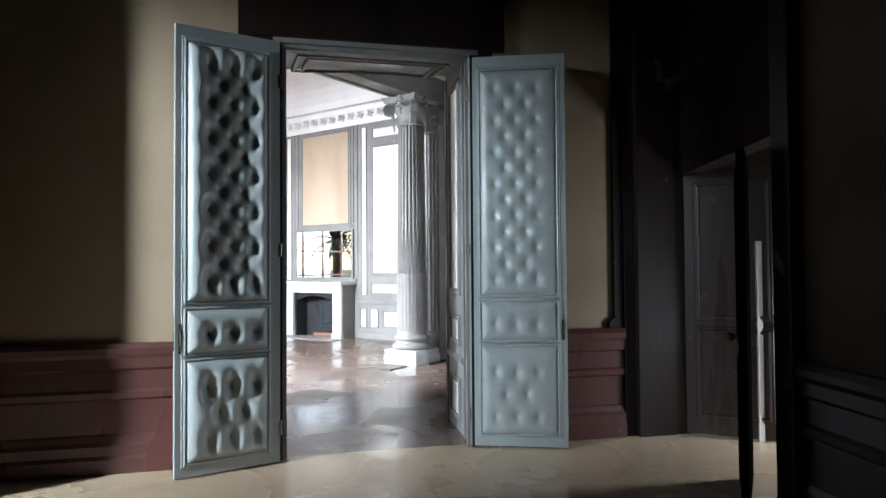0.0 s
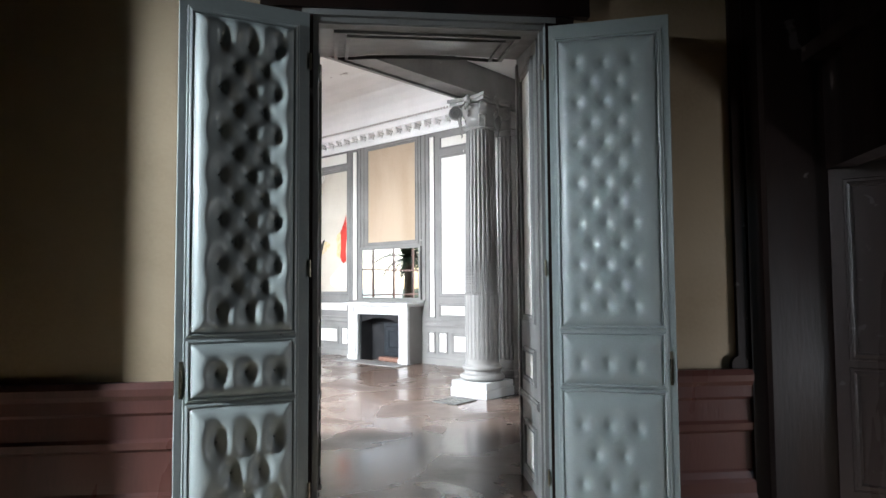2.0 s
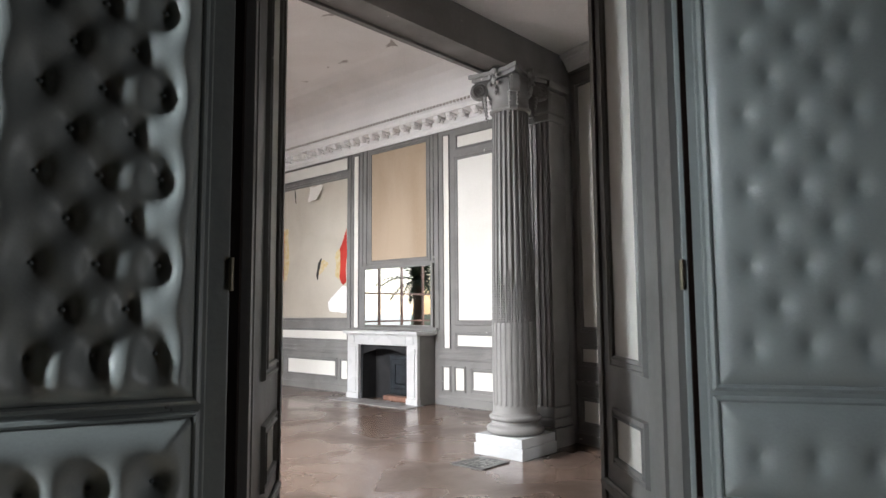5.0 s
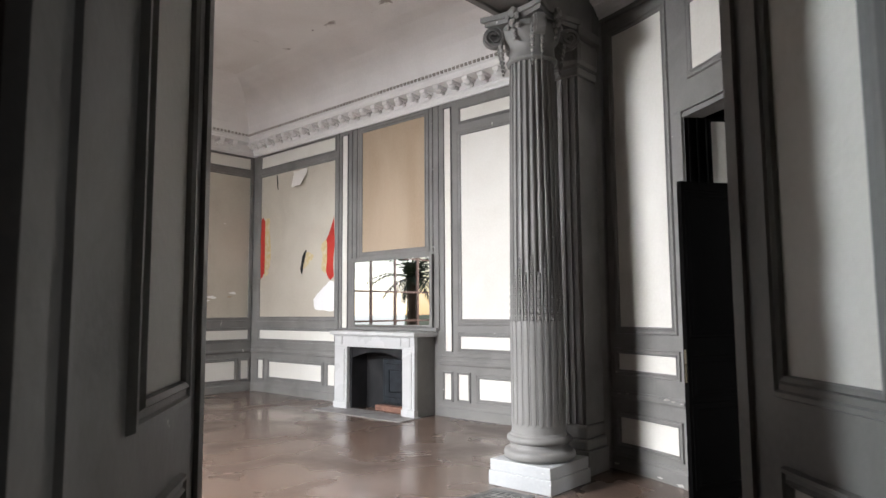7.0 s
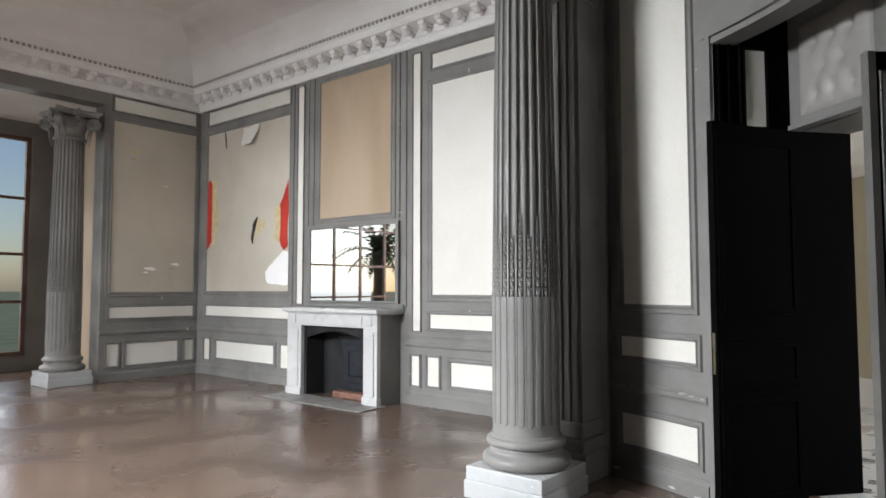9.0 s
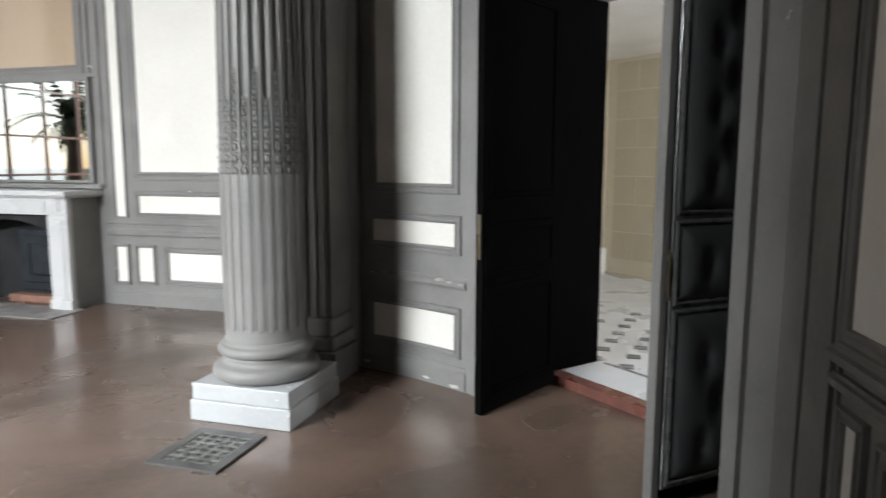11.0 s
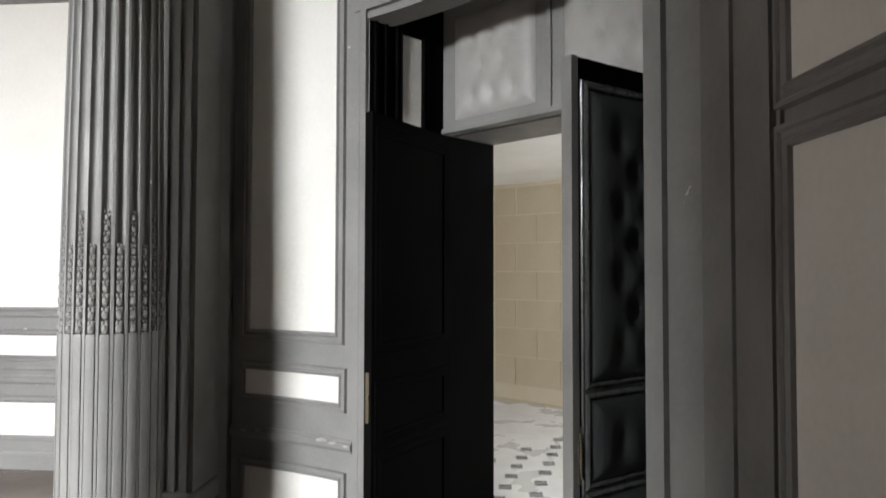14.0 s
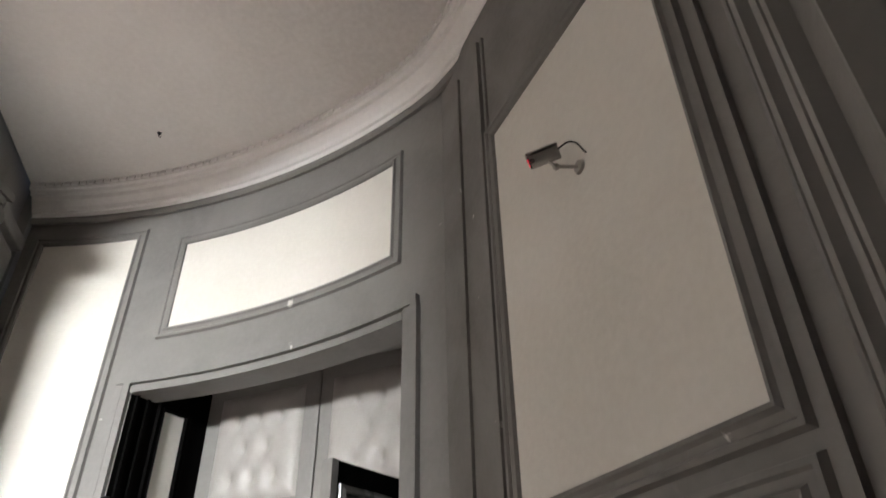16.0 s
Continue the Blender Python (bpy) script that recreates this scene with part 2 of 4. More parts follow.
def ring(bm, surf, s0, s1, z0, z1, prof, k=1.0):
    """A mitred moulding round a panel; profile (out from the panel, proud of the wall)."""
    loops = []
    ss = cuts(surf, s0, s1)
    for o, d in prof:
        o *= k
        f = lambda s: s0 - o + (s - s0) * (s1 - s0 + 2 * o) / (s1 - s0)
        lp = [surf.at(f(s), d, z0 - o) for s in ss] + [surf.at(f(s), d, z1 + o) for s in reversed(ss)]
        loops.append([bm.verts.new(c) for c in lp])
    n = len(loops[0])
    for a, b in zip(loops, loops[1:]):
        for i in range(n):
            bm.faces.new((a[i], a[(i + 1) % n], b[(i + 1) % n], b[i]))
    return bm


def panel(parent, surf, s0, s1, z0, z1, material=None, k=1.0, mould=True, name="panel"):
    f = bmesh.new()
    sweep(f, surf, s0, s1, [(-0.01, z0), (0.004, z0), (0.004, z1), (-0.01, z1)])
    part(name, f, material or CREAM, parent)
    if mould:
        b = bmesh.new()
        ring(b, surf, s0, s1, z0, z1, MOULD, k)
        part("panel_moulding", b, GREY, parent)


def rail(parent, surf, s0, s1, z, h=0.05, d=0.03, material=None, name="chair_rail"):
    b = bmesh.new()
    sweep(b, surf, s0, s1, [(0.0, z), (d * 0.5, z), (d * 0.7, z + h * 0.2), (d, z + h * 0.3), (d, z + h * 0.7), (d * 0.6, z + h * 0.8), (d * 0.5, z + h), (0, z + h)])
    return part(name, b, material or GREY, parent)


def skirting(parent, surf, s0, s1, h=0.16, d=0.022, material=None):
    b = bmesh.new()
    sweep(b, surf, s0, s1, [(0, 0), (d, 0), (d, h * 0.75), (d * 0.6, h * 0.85), (d * 0.5, h), (0, h)])
    return part("baseboard", b, material or GREY, parent)


def strips(parent, surf, rows, name, material=None):
    """Upright or level strips on a wall, each a part: (s0, s1, z0, z1, d0, d1)."""
    for row in rows:
        b = bmesh.new()
        slab(b, surf, *row)
        part(name, b, material or GREY, parent)


def wall(name, surf, pieces, material, label, thick=0.15):
    """pieces: (s0, s1, z0, z1) solid parts, which leave the openings free."""
    bm = bmesh.new()
    for s0, s1, z0, z1 in pieces:
        slab(bm, surf, s0, s1, z0, z1, -thick, 0)
    return tagged(part(name, bm, material), label, "wall", kind="structure")


def slab_flat(name, pts, z0, z1, material, label, category, kind="structure"):
    bm = bmesh.new()
    lo = [bm.verts.new((*p, z0)) for p in pts]
    hi = [bm.verts.new((*p, z1)) for p in pts]
    n = len(pts)
    bm.faces.new(lo[::-1])
    bm.faces.new(hi)
    for i in range(n):
        bm.faces.new((lo[i], lo[(i + 1) % n], hi[(i + 1) % n], hi[i]))
    return tagged(part(name, bm, material), label, category, kind=kind)


# ---- floors, ground, ceilings ----
slab_flat("floor_dark_room", [dar(-7, -10), dar(4.6, -10), dar(4.6, 0.06), dar(-7, 0.06)], -0.12, 0.0, FLOORD, "worn tan wooden floor of the dark room", "floor")
slab_flat("floor_salon", [dar(-13, 0.06), dar(3.4, 0.06), dar(3.4, 15), dar(-13, 15)], -0.12, 0.0, FLOORM, "worn dusty brown wooden floor of the salon", "floor")
slab_flat("ground", [(-400, -400), (400, -400), (400, 400), (-400, 400)], -0.9, -0.8, GROUND, "grassy ground outside the house", "ground")
slab_flat("ceiling_salon", [sal(-7.9, -5.75), sal(-0.1, -5.75), sal(-0.1, 2.3), sal(-7.9, 2.3)], 5.38, 5.5, CEIL, "white salon ceiling with grey damp stains", "ceiling")
# unseen ceiling, coloured near black to keep bounced light down
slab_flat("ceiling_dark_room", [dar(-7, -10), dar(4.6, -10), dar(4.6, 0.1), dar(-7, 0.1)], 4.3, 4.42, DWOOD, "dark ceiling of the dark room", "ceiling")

# ---- vestibule walls ----
ARC = Arc((-2.559, 8.033), 3.613, (0.08, 10.5), (1.05, 7.88))
K, K1, R1 = (1.05, 7.88), (0.40, 6.48), (0.08, 6.33)
HL, HR, L1 = dar(-0.732, 0), dar(0.732, 0), (-1.465, 6.05)
D2L, D2R = 0.967, 2.629
w = wall("wall_vestibule_curved", ARC, [(0, D2L, 0, 4.5), (D2L, D2R, 2.95, 4.5), (D2R, ARC.length, 0, 4.5)], GREY, "curved grey panelled wall of the vestibule with cream panels")
panel(w, ARC, 0.13, 0.74, 1.26, 3.95)
panel(w, ARC, 0.10, 0.77, 0.88, 1.02, k=0.8)
panel(w, ARC, 0.10, 0.77, 0.24, 0.46, k=0.8)
panel(w, ARC, 1.10, D2R - 0.09, 3.31, 3.85)
rail(w, ARC, 0.0, D2L - 0.1, 0.62, 0.07, 0.025)
skirting(w, ARC, 0.0, D2L - 0.1, 0.14)
for s in (D2L - 0.05, D2R + 0.05):
    b = bmesh.new()
    for o, d in ((-0.045, 0.016), (0.005, 0.026)):
        slab(b, ARC, s + o, s + o + 0.04, 0, 3.0, 0, d)
    part("door_casing", b, GREY, w)
strips(w, ARC, (
    (D2L - 0.09, D2R + 0.09, 3.0, 3.04, 0, 0.026),
    (D2L, D2R, 2.95, 2.985, 0, 0.018),
), "door_casing", GREY)

CW = Line(K, K1, left=False)
w = wall("wall_vestibule_flat", CW, [(0, CW.length, 0, 4.5)], GREY, "flat grey panelled wall between the two padded doors")
panel(w, CW, 0.51, 1.38, 2.06, 3.40)
panel(w, CW, 0.51, 1.38, 0.95, 1.90)
panel(w, CW, 0.52, 0.60, 0.20, 0.70, k=0.6)
panel(w, CW, 0.74, 1.16, 0.20, 0.67, k=0.8)
panel(w, CW, 1.29, 1.38, 0.20, 0.70, k=0.6)
rail(w, CW, 0.44, CW.length, 0.775, 0.045, 0.03)
rail(w, CW, 0.44, CW.length, 0.845, 0.05, 0.04)
skirting(w, CW, 0.02, CW.length, 0.14)
strips(w, CW, (
    (0.20, 0.214, 0, 4.0, 0, 0.012),
    (0.41, 0.44, 0, 4.0, 0, 0.022),
    (0.455, 0.47, 0, 4.0, 0, 0.012),
    (CW.length - 0.075, CW.length - 0.05, 0, 4.0, 0, 0.02),
), "pilaster_strip", GREY)

ARC2 = Arc((-1.513, 9.925), 3.93, R1, L1)
JW = Line(K1, R1, left=False)
w = wall("wall_door_strip", JW, [(0, JW.length, 0, 4.5)], GREY, "narrow grey wall strip beside the padded door")
strips(w, JW, (
    (0.06, 0.075, 0, 3.5, 0, 0.015),
    (0.12, 0.15, 0, 3.45, 0, 0.025),
    (0.20, 0.23, 0, 3.4, 0, 0.02),
    (0.27, 0.29, 0, 3.4, 0, 0.03),
), "door_casing", GREY)
w = wall("wall_over_door", ARC2, [(0, ARC2.length, 3.27, 4.5)], GREY, "curved grey wall over the padded double door")
RV = Line(HR, R1, left=True)
LV = Line(HL, L1, left=False)
for nm, sf in (("wall_reveal_right", RV), ("wall_reveal_left", LV)):
    w = wall(nm, sf, [(0.125, sf.length, 0, 3.26)], GREY, "deep grey door reveal with cream panels", 0.12)
    e = sf.length - 1.027
    panel(w, sf, 0.435 + e, 0.78 + e, 1.24, 3.0)
    panel(w, sf, 0.435 + e, 0.78 + e, 0.79, 0.96, k=0.7)
    panel(w, sf, 0.435 + e, 0.78 + e, 0.14, 0.42, k=0.7)
    rail(w, sf, 0.3 + e, sf.length - 0.01, 0.60, 0.06, 0.02)
    strips(w, sf, (
        (0.0, 0.05, 0, 3.09, -0.05, 0.03),
        (0.07, 0.124, 0, 3.1, -0.05, 0.015),
        (0.20, 0.215, 0, 3.12, 0, 0.014),
        (sf.length - 0.06, sf.length, 0, 3.2, 0, 0.014),
    ), "door_jamb", GREY)
n = 14
edge = [ARC2.at(ARC2.length * k / n, 0, 0)[:2] for k in range(n + 1)]
sof_pts = [(HL, 3.09), (HR, 3.09)] + [(p, 3.26) for p in edge]
b = bmesh.new()
lo = [b.verts.new((*p, z)) for p, z in sof_pts]
hi = [b.verts.new((*p, 3.42)) for p, z in sof_pts]
for q in (lo[::-1], hi):
    b.faces.new(q)
for i in range(len(lo)):
    b.faces.new((lo[i], lo[(i + 1) % len(lo)], hi[(i + 1) % len(lo)], hi[i]))
bmesh.ops.triangulate(b, faces=[f for f in b.faces if len(f.verts) > 4])
sof = tagged(part("ceiling_door_soffit", b, GREY), "grey panelled soffit of the padded double door", "soffit", kind="structure")
b = bmesh.new()
mid = sum((Vector(p) for p, z in sof_pts), Vector((0, 0))) / len(sof_pts)
for g0, g1 in ((0.80, 0.84), (0.70, 0.73)):
    rr = [[b.verts.new((*(mid + (Vector(p) - mid) * g), z + (3.19 - z) * (1 - g) - dz)) for p, z in sof_pts] for g, dz in ((g0, 0.0), (g0, 0.018), (g1, 0.018), (g1, 0.0))]
    for u, v in zip(rr, rr[1:]):
        for i in range(len(u)):
            b.faces.new((u[i], u[(i + 1) % len(u)], v[(i + 1) % len(u)], v[i]))
part("soffit_moulding", b, GREY, sof)
LW = Line(L1, sal(0.12, -4.3), left=False)
wall("wall_vestibule_far_end", LW, [(0, LW.length, 0, 4.5)], GREY, "plain grey wall closing the vestibule")

# vestibule cornice and ceiling
ring_pts = [ARC.at(ARC.length * k / 16, 0, 0)[:2] for k in range(16)]
ring_pts += [(1.045, 7.90), (1.01, 7.74), (0.95, 7.56), (0.86, 7.38), (0.74, 7.16), (0.60, 6.88), (0.44, 6.60), (0.27, 6.40)]
ring_pts += [ARC2.at(ARC2.length * (k + 0.8) / 12, 0, 0)[:2] for k in range(12)]
ring_pts += [sal(0.9, -3.95), sal(0.25, -4.295)]
VC = Path(ring_pts, left=False)
b = bmesh.new()
sweep(b, VC, 0, VC.length, [(-0.05, 4.155), (0.03, 4.155), (0.035, 4.180), (0.05, 4.185), (0.06, 4.210), (0.085, 4.245), (0.095, 4.270), (0.115, 4.275), (0.125, 4.295), (0.145, 4.300), (0.15, 4.355), (-0.05, 4.355)])
cor = tagged(part("cornice_vestibule", b, WHITE), "white moulded plaster cornice round the vestibule", "cornice", kind="structure")
b = bmesh.new()
nb = int(VC.length / 0.055)
for k in range(nb):
    s = (k + 0.5) * VC.length / nb
    p = [VC.at(s - 0.02, 0.147, 4.307), VC.at(s + 0.02, 0.147, 4.307), VC.at(s + 0.02, 0.156, 4.310), VC.at(s - 0.02, 0.156, 4.310)]
    lo = [b.verts.new(c) for c in p]
    hi = [b.verts.new((c[0], c[1], 4.335)) for c in p]
    b.faces.new(lo)
    for i in range(4):
        b.faces.new((lo[i], lo[(i + 1) % 4], hi[(i + 1) % 4], hi[i]))
tagged(part("bead_row", b, WHITE, cor), kind="stuff")
b = bmesh.new()
sweep(b, VC, 0, VC.length, [(0.0, 4.115), (0.02, 4.115), (0.028, 4.135), (0.028, 4.157), (0.0, 4.157)])
part("frieze_moulding", b, GREY, cor)
cp = [VC.at(s, 0.14, 0)[:2] for s in cuts(VC, 0, VC.length)]
slab_flat("ceiling_vestibule", cp, 4.335, 4.445, DOMEP, "smoke-stained pale plaster ceiling of the vestibule", "ceiling")
HX, HY = 0.303, 9.393
b = bmesh.new()
lathe(b, [(0.007, 4.328), (0.012, 4.331), (0.012, 4.337)], 12, HX, HY)
box(b, HX - 0.003, HX + 0.003, HY - 0.003, HY + 0.003, 4.312, 4.331)
box(b, HX, HX + 0.014, HY - 0.003, HY + 0.003, 4.310, 4.315)
tagged(part("ceiling_hook", b, IRON), "small dark iron hook in the vestibule ceiling", "hook")

# ---- second doorway, its transom and the hall ----
TL, TR = Vector((1.156, 9.85)), Vector((1.627, 8.33))
TN = Vector((0.955, 0.296))
PL, PR = Vector(ARC.at(D2L, 0, 0)[:2]), Vector(ARC.at(D2R, 0, 0)[:2])
BL, BR = TL + TN * 0.45, TR + TN * 0.45
# left reveal takes the shade black, while the right one stays grey
w = wall("wall_hall_reveal_left", Path([PL, TL, BL], left=False), [(0, (TL - PL).length, 0, 3.15), ((TL - PL).length, (TL - PL).length + 0.45, 0, 2.4)], SHADEP, "reveal of the hall doorway, its shade put into black paint", 0.14)
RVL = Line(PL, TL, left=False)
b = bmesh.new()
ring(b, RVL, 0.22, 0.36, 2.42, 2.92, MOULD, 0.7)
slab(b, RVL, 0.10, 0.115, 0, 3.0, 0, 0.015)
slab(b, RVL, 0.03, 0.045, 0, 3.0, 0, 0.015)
part("panel_moulding", b, SHADEP, w)
panel(w, RVL, 0.22, 0.36, 2.42, 2.92, mould=False)
wall("wall_hall_reveal_right", Path([PR, TR, BR], left=True), [(0, (TR - PR).length, 0, 3.15), ((TR - PR).length, (TR - PR).length + 0.45, 0, 2.4)], GREY, "grey painted reveal of the hall doorway", 0.14)
arcp = [Vector(ARC.at(D2L + (D2R - D2L) * k / 10, -0.15, 0)[:2]) for k in range(11)]
slab_flat("ceiling_hall_door_soffit", [TL] + arcp + [TR], 3.15, 3.25, GREY, "grey soffit of the hall doorway", "soffit")
slab_flat("ceiling_hall_lintel", [TL + TN * 0.09, TR + TN * 0.09, BR, BL], 2.40, 2.6, GREY, "grey lintel of the hall doorway", "lintel")
TRN = Line(TL, TR, left=False)


def tuft(bm, m, x0, x1, z0, z1, y, buttons, puff=0.05, dip=0.056, step=0.012, sgn=-1):
    """A padded panel in the plane y, puffed towards sgn * y, pulled in at the buttons."""
    nx, nz = max(8, round((x1 - x0) / step)), max(8, round((z1 - z0) / step))
    bs = np.array(buttons)
    xs, zs = np.linspace(x0, x1, nx + 1), np.linspace(z0, z1, nz + 1)
    X, Z = np.meshgrid(xs, zs, indexing="ij")
    e = np.minimum(np.minimum(X - x0, x1 - X), np.minimum(Z - z0, z1 - Z))
    H = puff * (1 - np.exp(-e / 0.035))
    sink = np.zeros_like(X)
    for bx, bz in bs:
        if dip > 0.05:
            r = ((X - bx) / 0.049) ** 2 + ((Z - bz) / (0.092 if z1 - z0 > 0.4 else 0.055)) ** 2
            sink = sink + dip * np.exp(-(r + 0.004) ** 0.9)
        else:
            r = np.sqrt(((X - bx) / 0.9) ** 2 + ((Z - bz) / 1.35) ** 2 + 0.00006)
            sink = np.maximum(sink, dip * np.exp(-(r / 0.034) ** 1.2))
    for i in range(len(bs)):
        for j in range(i):
            v = bs[j] - bs[i]
            ln = np.hypot(*v)
            if ln < 0.19 and abs(v[0]) > 0.02 and abs(v[1]) > 0.02:
                u = v / ln
                t = np.clip((X - bs[i][0]) * u[0] + (Z - bs[i][1]) * u[1], 0, ln)
                r = np.hypot(X - bs[i][0] - u[0] * t, Z - bs[i][1] - u[1] * t)
                sink = np.maximum(sink, dip * 0.2 * np.exp(-(r / 0.03) ** 1.2)) if dip < 0.05 else sink + 0.004 * np.exp(-(r / 0.016) ** 1.5)
    H = np.maximum(H - sink, -0.004 + 0 * H)
    H[0, :] = H[-1, :] = 0
    H[:, 0] = H[:, -1] = 0
    vs = [[bm.verts.new(m @ Vector((X[i, j], y + sgn * H[i, j], Z[i, j]))) for j in range(nz + 1)] for i in range(nx + 1)]
    for i in range(nx):
        for j in range(nz):
            bm.faces.new((vs[i][j], vs[i + 1][j], vs[i + 1][j + 1], vs[i][j + 1]))


def frame_on(bm, m, x0, x1, z0, z1, y, sgn=-1, k=1.0):
    prof = ((0.0, 0.0), (0.0, 0.012), (0.008, 0.016), (0.016, 0.012), (0.02, 0.008), (0.03, 0.008), (0.034, 0.0))
    loops = []
    for o, d in prof:
        o *= k
        loops.append([bm.verts.new(m @ Vector((x, y + sgn * d, z))) for x, z in ((x0 - o, z0 - o), (x1 + o, z0 - o), (x1 + o, z1 + o), (x0 - o, z1 + o))])
    for a, c in zip(loops, loops[1:]):
        for i in range(4):
            bm.faces.new((a[i], a[(i + 1) % 4], c[(i + 1) % 4], c[i]))


def padded_leaf(label, width, height, m, group="padded doors", mirror=False, puff=0.05, dip=0.056, back=None, pad=LEATHER, paint=DOORP, edge=None, bead=None):
    """A tufted door leaf: local x from the hinge, the padded face towards -y."""
    sx = -1 if mirror else 1
    fl = Matrix.Diagonal((1, sx, 1, 1))
    leaf = empty("padded_door_leaf", label, "door", group)
    leaf.matrix_world = m
    b = bmesh.new()
    box(b, 0, width, 0, 0.045, 0, height, fl, 0.003)
    part("door_body", b, paint, leaf)
    # the edge facing the light gets a paler colour than the shaded stiles
    if edge:
        b = bmesh.new()
        box(b, width - 0.003, width + 0.004, 0.0, 0.045, 0, height, fl, 0.0015)
        box(b, width - 0.03, width + 0.004, -0.005, 0.0005, 0, height, fl, 0.0015)
        part("leading_edge", b, edge, leaf, "leading edge in paler grey for the light it faces")
    xa, xb = 0.095, width - 0.075
    fx = lambda f: f * width
    rows = []
    top = height - 0.115
    z, i = 1.32, 0
    while z < top - 0.12:
        for f in ((0.27, 0.485, 0.70) if i % 2 == 0 else (0.378, 0.592)):
            rows.append((fx(f), z))
        z += 0.1258
        i += 1
    mid = [(fx(f), 0.965) for f in (0.27, 0.485, 0.70)]
    low = [(fx(f), zz) for zz, ff in ((0.235, (0.27, 0.485, 0.70)), (0.415, (0.378, 0.592)), (0.59, (0.27, 0.485, 0.70))) for f in ff]
    for z0, z1, bt in ((1.19, top, rows), (0.835, 1.135, mid), (0.10, 0.785, low)):
        b = bmesh.new()
        tuft(b, fl, xa, xb, z0, z1, -0.004, bt, puff, dip)
        p = part("padded_panel", b, pad, leaf, smooth=True)
        b = bmesh.new()
        for bx, bz in bt:
            bmesh.ops.create_icosphere(b, subdivisions=1, radius=0.008, matrix=fl @ Matrix.Translation((bx, -0.004, bz)) @ Matrix.Diagonal((1, 0.6, 1, 1)))
        tagged(part("button_row", b, BUTTON, p), kind="stuff")
        b = bmesh.new()
        frame_on(b, fl, xa, xb, z0, z1, -0.001)
        part("panel_moulding", b, bead or paint, leaf)
    b = bmesh.new()
    fb = fl @ Matrix.Translation((0, 0.045, 0))
    for z0, z1 in ((1.24, top), (0.80, 1.0), (0.14, 0.66)):
        frame_on(b, fb, xa, xb, z0, z1, 0.0, 1, 1.6)
        box(b, xa, xb, -0.002, 0.003, z0, z1, fb)
    part("back_panelling", b, back or GREY, leaf)
    b = bmesh.new()
    box(b, width - 0.042, width - 0.022, -0.006, 0.0, 0.84, 1.04, fl, 0.002)
    box(b, width - 0.036, width - 0.028, -0.012, -0.004, 0.86, 1.02, fl, 0.002)
    part("pull_handle", b, BRASS, leaf, "oblong worn brass pull")
    b = bmesh.new()
    box(b, width - 0.0005, width + 0.002, 0.012, 0.032, 0.86, 1.10, fl)
    part("lock_plate", b, BRASS, leaf)
    for hz in (0.25, height / 2, height - 0.3):
        b = bmesh.new()
        bmesh.ops.create_cone(b, cap_ends=True, segments=10, radius1=0.008, radius2=0.008, depth=0.10, matrix=fl @ Matrix.Translation((-0.004, -0.004, hz)))
        part("hinge", b, BRASS, leaf)
    return leaf


def leaf_pose(hinge, tip, z=0.012):
    h, t = Vector(hinge), Vector(tip)
    return pose(h.x, h.y, z, 0, 0, math.degrees(math.atan2(t.y - h.y, t.x - h.x)))


# lighter bead paints the thin edge light along the panel frames
BEADP = mat("edge_lit_bead", (0.10, 0.10, 0.095), (0.05, 0.05, 0.05), 0.35, blotch=9)
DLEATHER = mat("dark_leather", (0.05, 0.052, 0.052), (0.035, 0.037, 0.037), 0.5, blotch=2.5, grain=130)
padded_leaf("tall pale green padded leather door leaf, wide open", 0.735, 3.10, leaf_pose((-1.100, 4.838), (-1.687, 4.416)), mirror=True, puff=0.072, dip=0.072)
padded_leaf("tall pale green padded leather door leaf, folded open against the wall", 0.766, 3.10, leaf_pose((0.294, 5.300), (1.058, 5.231)), puff=0.034, dip=0.03)
# hall leaves: bodies coloured black for the shade they stand in
padded_leaf("padded door leaf standing open in the hall doorway, coloured black for its shade", 0.755, 2.36, leaf_pose(TL + Vector((-0.01, -0.03)), (0.526, 9.434)), "hall doors", mirror=False, puff=0.034, dip=0.034, back=SHADEP, pad=DLEATHER, paint=SHADEP)
padded_leaf("padded door leaf standing open in the hall doorway, black for shade with a lit grey edge", 0.755, 2.36, leaf_pose(TR + Vector((-0.03, 0.03)), (0.874, 8.274)), "hall doors", mirror=True, puff=0.034, dip=0.034, back=SHADEP, paint=SHADEP, pad=DLEATHER, edge=GREY, bead=BEADP)

tr = empty("padded_transom", "grey padded leather panel over the hall door", "transom")
tr.matrix_world = leaf_pose(TL, TR, 0)
TW = (TR - TL).length
b = bmesh.new()
box(b, 0, TW, 0, 0.06, 2.40, 3.15)
part("transom_body", b, GREY, tr)
GLEATH = mat("grey_leather", (0.33, 0.315, 0.295), (0.27, 0.255, 0.24), 0.5, grain=120, blotch=3)
for x0, x1 in ((0.10, 0.68), (0.86, 1.50)):
    b = bmesh.new()
    bt = []
    for r, zz in enumerate((2.58, 2.74, 2.90)):
        nn = 3 if r % 2 == 0 else 2
        for q in range(nn):
            bt.append((x0 + (x1 - x0) * ((0.25, 0.5, 0.75)[q] if nn == 3 else (0.37, 0.63)[q]), zz))
    tuft(b, Matrix(), x0, x1, 2.47, 3.06, -0.002, bt, 0.035, 0.042)
    part("padded_panel", b, GLEATH, tr, smooth=True)
b = bmesh.new()
box(b, 0.755, 0.785, -0.016, 0.0, 2.40, 3.15, None, 0.004)
box(b, 0, TW, -0.02, 0.0, 2.40, 2.43, None, 0.004)
part("transom_bead", b, GREY, tr)

